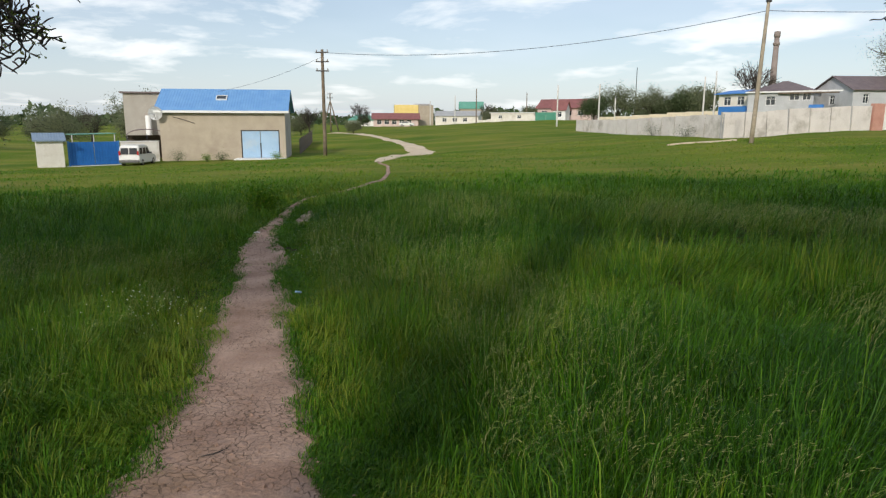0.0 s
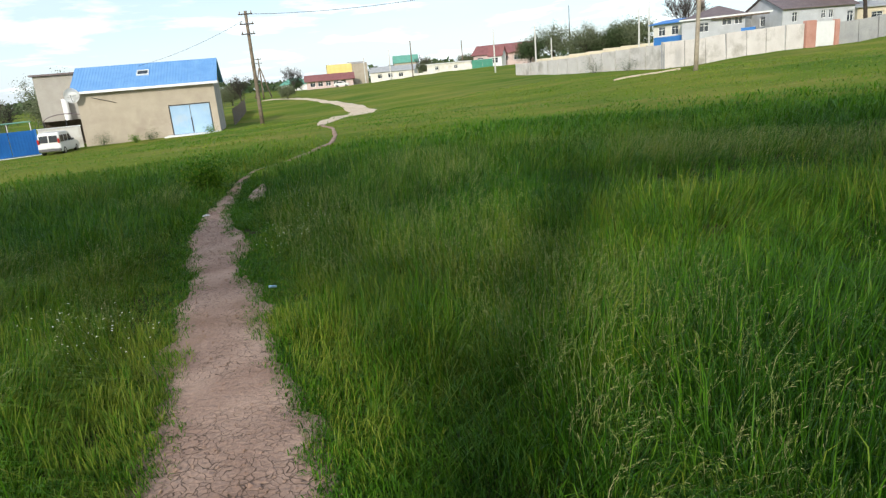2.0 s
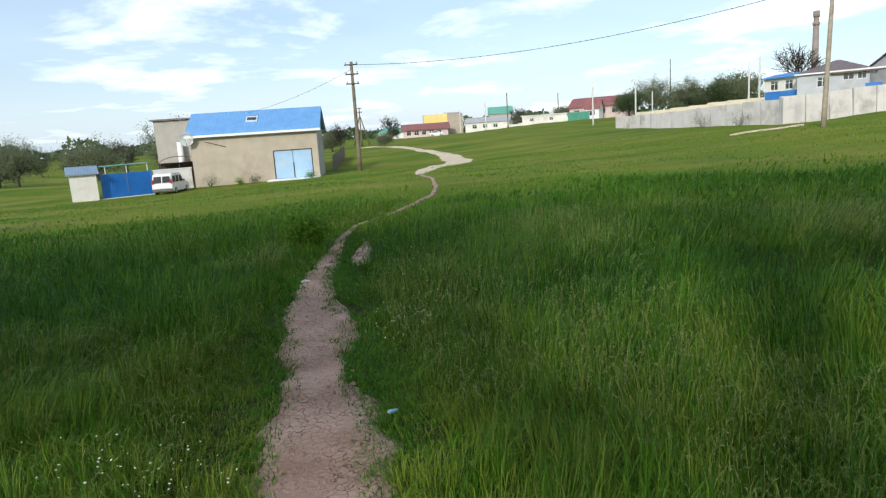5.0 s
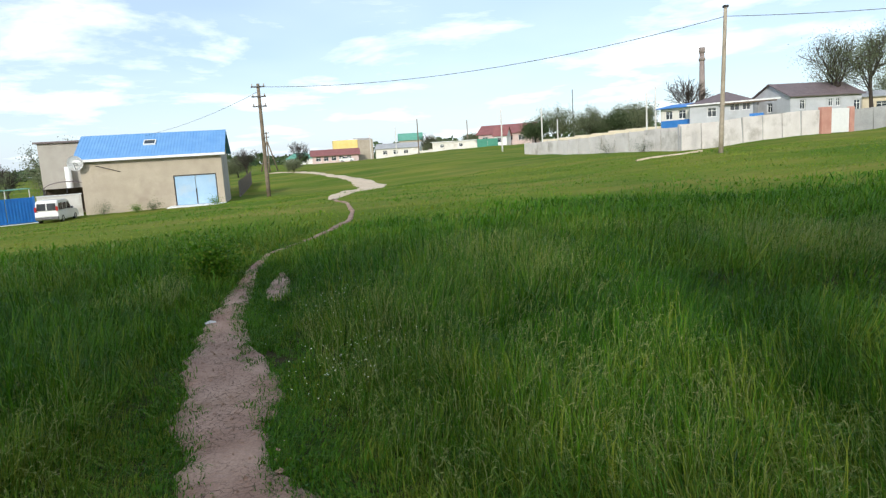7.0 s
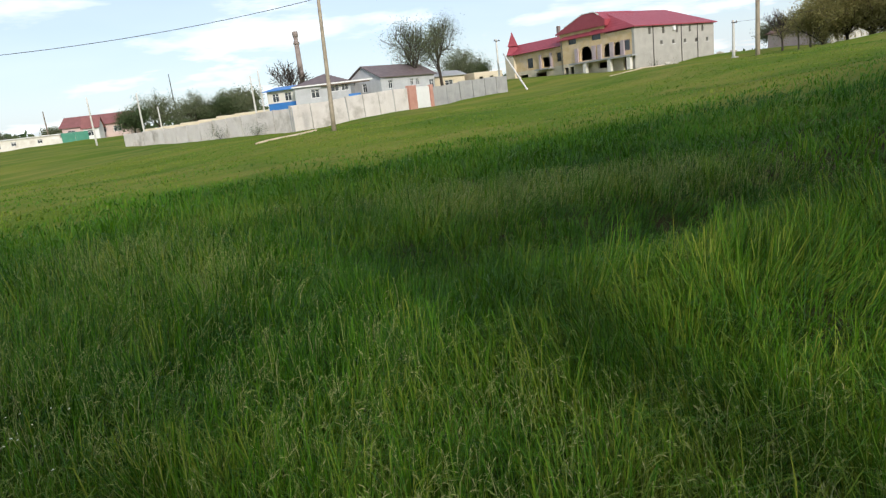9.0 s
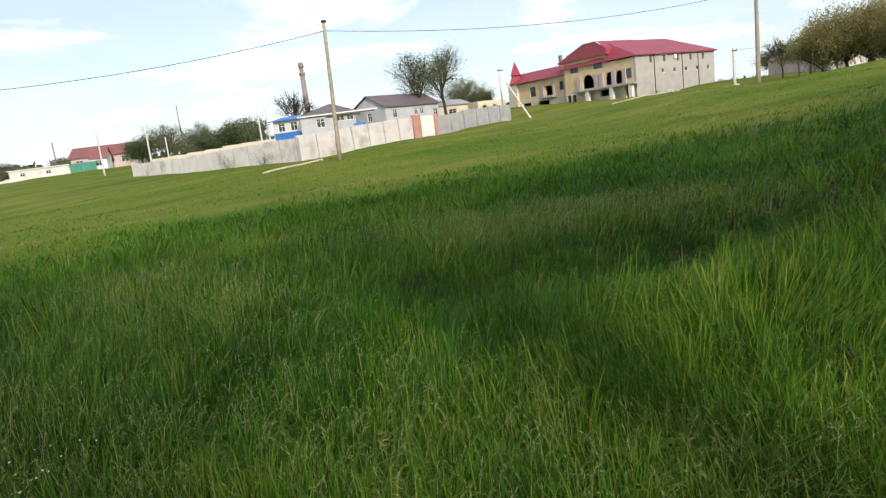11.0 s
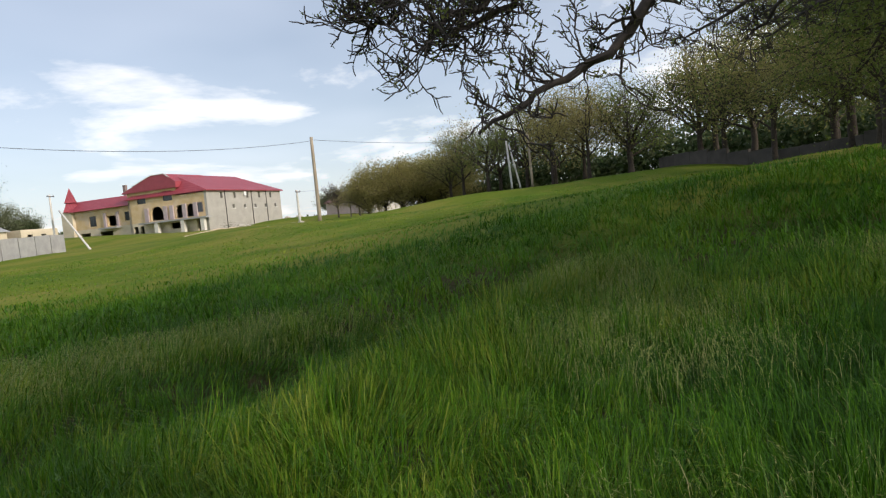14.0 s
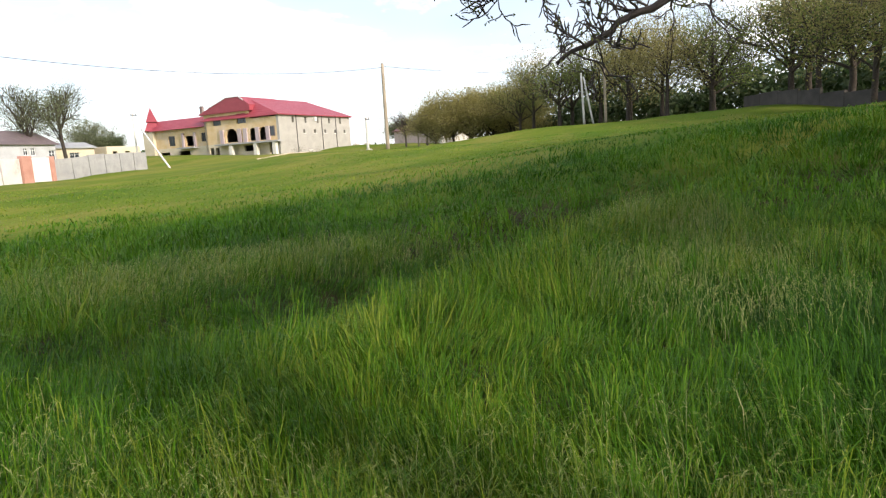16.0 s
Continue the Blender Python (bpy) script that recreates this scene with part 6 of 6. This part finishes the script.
def small_flowers():
    rng = np.random.default_rng(171)
    xs, ys = [], []
    for cx, cy, rx, ry, n in ((-1.75, 8.6, .25, .3, 90), (-2.6, 5.9, .25, .35, 80), (-1.9, 10.2, .25, .5, 40)):
        xs.append(rng.normal(cx, rx, n))
        ys.append(rng.normal(cy, ry, n))
    x, y = np.concatenate(xs), np.concatenate(ys)
    keep = way_distance(x, y) > 0.12
    x, y = x[keep], y[keep]
    h, _, _ = sward(x, y, 172)
    z = ground(x, y) + h * 0.85 + 0.03
    n = len(x)
    a = rng.uniform(0, 6.28, n)
    r = rng.uniform(0.004, 0.007, n)
    c = np.stack([x, y, z], 1)
    ring = [c + np.stack([r * np.cos(a + k * 1.2566), r * np.sin(a + k * 1.2566), 0.002 * np.cos(3 * a + k)], 1) for k in range(5)]
    verts = np.stack([*ring, c + (0, 0, 0.004)], 1).reshape(-1, 3)
    i = np.arange(n)[:, None] * 6
    faces = np.concatenate([np.concatenate([i + k, i + (k + 1) % 5, i + 5], 1) for k in range(5)])
    me = mesh_from("white_wildflowers", verts, [faces], FLOWER, False, np.repeat(rng.random(n), 6))
    tagged(new("white_wildflowers", me), "tiny white wildflowers beside the footpath", "flowers", kind="stuff")


def clods():
    """Crumbs of dry earth on the trodden way."""
    rng = np.random.default_rng(411)
    n = 1500
    k = rng.integers(2, 14, n)
    s = rng.random(n)
    c = WAY[k] + (WAY[k + 1] - WAY[k]) * s[:, None]
    x, y = c[:, 0] + rng.normal(0, 0.3, n) * c[:, 2], c[:, 1] + rng.normal(0, 0.05, n)
    r = rng.lognormal(-5.3, 0.5, n)[:, None]
    p = np.stack([x, y, ground(x, y) + 0.022], 1)
    base = np.array([(1, 0, 0), (0, 1, 0), (-1, 0, 0), (0, -1, 0), (0, 0, 0.8), (0, 0, -0.5)])
    verts = (p[:, None, :] + base[None] * r[:, None, :] * rng.uniform(0.6, 1.3, (n, 6, 1))).reshape(-1, 3)
    i = np.arange(n)[:, None] * 6
    faces = np.concatenate([i + np.array([t]) for t in ((0, 1, 4), (1, 2, 4), (2, 3, 4), (3, 0, 4), (1, 0, 5), (2, 1, 5), (3, 2, 5), (0, 3, 5))])
    tagged(new("earth_clods", mesh_from("earth_clods", verts, [faces], SOIL)), "small crumbs of dry earth on the footpath", "clods", kind="stuff")


clods()
meadow()
low_herbs()
seed_heads()
small_flowers()


def weed_bush(name, label, x, y, r, h, seed, n=1500):
    rng = np.random.default_rng(seed)
    t = thing(name, label, "bush", x, y)
    stems = []
    for k in range(14):
        a = rng.uniform(0, 6.28)
        q = Vector((math.cos(a) * r * rng.uniform(.3, .9), math.sin(a) * r * rng.uniform(.3, .9), h * rng.uniform(.6, 1)))
        stems.append(([Vector((0.05 * math.cos(a), 0.05 * math.sin(a), -0.05)), q * 0.5 + Vector((0, 0, h * .12)), q], [.008, .006, .003], 1))
    o = new("stems", tubes_mesh("stems", stems, TWIG, 0.003))
    o.parent = t
    tips = [(s[0][2], None, 0) for s in stems] + [(s[0][1], None, 0) for s in stems]
    o = new("leaves", leaves_mesh("leaves", tips, n // len(tips), 0.042 if r < 0.4 else 0.07, r * 0.32, GRASS if h < 0.55 else LEAF_DARK, seed))
    o.parent = t


weed_bush("weed_bush", "dark green weed clump beside the footpath", -3.72, 13.0, 0.34, 0.5, 201, 5200)
for k, (bx, by, br, bh) in enumerate(((-24.6, 60.3, .8, .7), (-20.6, 60.6, .6, .6), (-21.8, 60.2, .5, .5), (-15.6, 61.0, .6, .4))):
    weed_bush("weed_bush", "weeds growing against the house wall", bx, by, br, bh, 210 + k, 900)
for k, (bx, by, br, bh) in enumerate(((21.5, 60, .9, .7), (20.6, 66, 1.0, .8), (44.5, 94, 1.2, 1.0), (96, 69.6, 1.2, .9), (103, 70.5, 1.0, .8), (112, 71.4, 1.1, .9))):
    weed_bush("weed_bush", "weeds growing along the wall foot", bx, by, br, bh, 230 + k, 700)


# ---- rubble, litter ----
def lump(name, label, category, x, y, r, seed, mat, flat=0.6, z=None, group=""):
    rng = random.Random(seed)
    bm = bmesh.new()
    bmesh.ops.create_icosphere(bm, subdivisions=2, radius=r)
    for v in bm.verts:
        v.co *= rng.uniform(0.78, 1.15)
        v.co.z *= flat
    me = bpy.data.meshes.new(name)
    bm.to_mesh(me)
    bm.free()
    me.materials.append(mat)
    o = new(name, me)
    o.matrix_basis = pose(x, y, (gz(x, y) if z is None else z) + r * flat * 0.35)
    return tagged(o, label, category, group)


for k, (x, y, r) in enumerate(((99, 68.8, .8), (101.5, 69, .5), (97, 68.5, .5), (66, 44.5, .5), (67.5, 45.5, .6), (71, 44, .4), (72.5, 45, .5), (74, 45.6, .45), (120, 71, .7), (124, 70.5, .8), (79, 47, .5))):
    lump("rubble_heap", "small heap of pale rubble stones in the grass", "rubble", x, y, r, 300 + k, STONE, 0.55, None, "rubble")


def litter():
    me_pts = [(-.05, -.035, .01), (.05, -.03, .015), (.052, .035, .01), (0, .042, .025), (-.052, .03, .012), (0, 0, .022)]
    bm = bmesh.new()
    vs = [bm.verts.new(p) for p in me_pts]
    for f in ((0, 1, 5), (1, 2, 5), (2, 3, 5), (3, 4, 5), (4, 0, 5)):
        bm.faces.new([vs[i] for i in f])
    bmesh.ops.solidify(bm, geom=list(bm.faces), thickness=0.004)
    me = bpy.data.meshes.new("paper_scrap")
    bm.to_mesh(me)
    bm.free()
    me.materials.append(PAPER)
    o = new("paper_scrap", me)
    o.matrix_basis = pose(-3.12, 10.5, gz(-3.12, 10.5) + 0.015, 0, 0, 20)
    tagged(o, "crumpled white paper scrap on the footpath edge", "litter")
    bm = bmesh.new()
    tube(bm, [(-.05, 0, .02), (-.045, 0, .022), (.04, .01, .024), (.05, .012, .02)], [.003, .011, .010, .004], 8)
    me = bpy.data.meshes.new("wrapper")
    bm.to_mesh(me)
    bm.free()
    me.materials.append(BLUE_BIT)
    o = new("wrapper", me)
    o.matrix_basis = pose(-1.67, 6.75, gz(-1.67, 6.75) + 0.06, 10, 20, 60)
    tagged(o, "pale blue crumpled wrapper caught in the grass", "litter")
    bm = bmesh.new()
    tube(bm, [(-.06, 0, .006), (0, .01, .01), (.06, .035, .02)], [.003, .004, .002], 6)
    me = bpy.data.meshes.new("twig")
    bm.to_mesh(me)
    bm.free()
    me.materials.append(TWIG)
    o = new("twig", me)
    o.matrix_basis = pose(-1.42, 3.75, gz(-1.42, 3.75) + 0.02, 0, 0, 10)
    tagged(o, "short dry twig lying on the footpath", "twig")


litter()
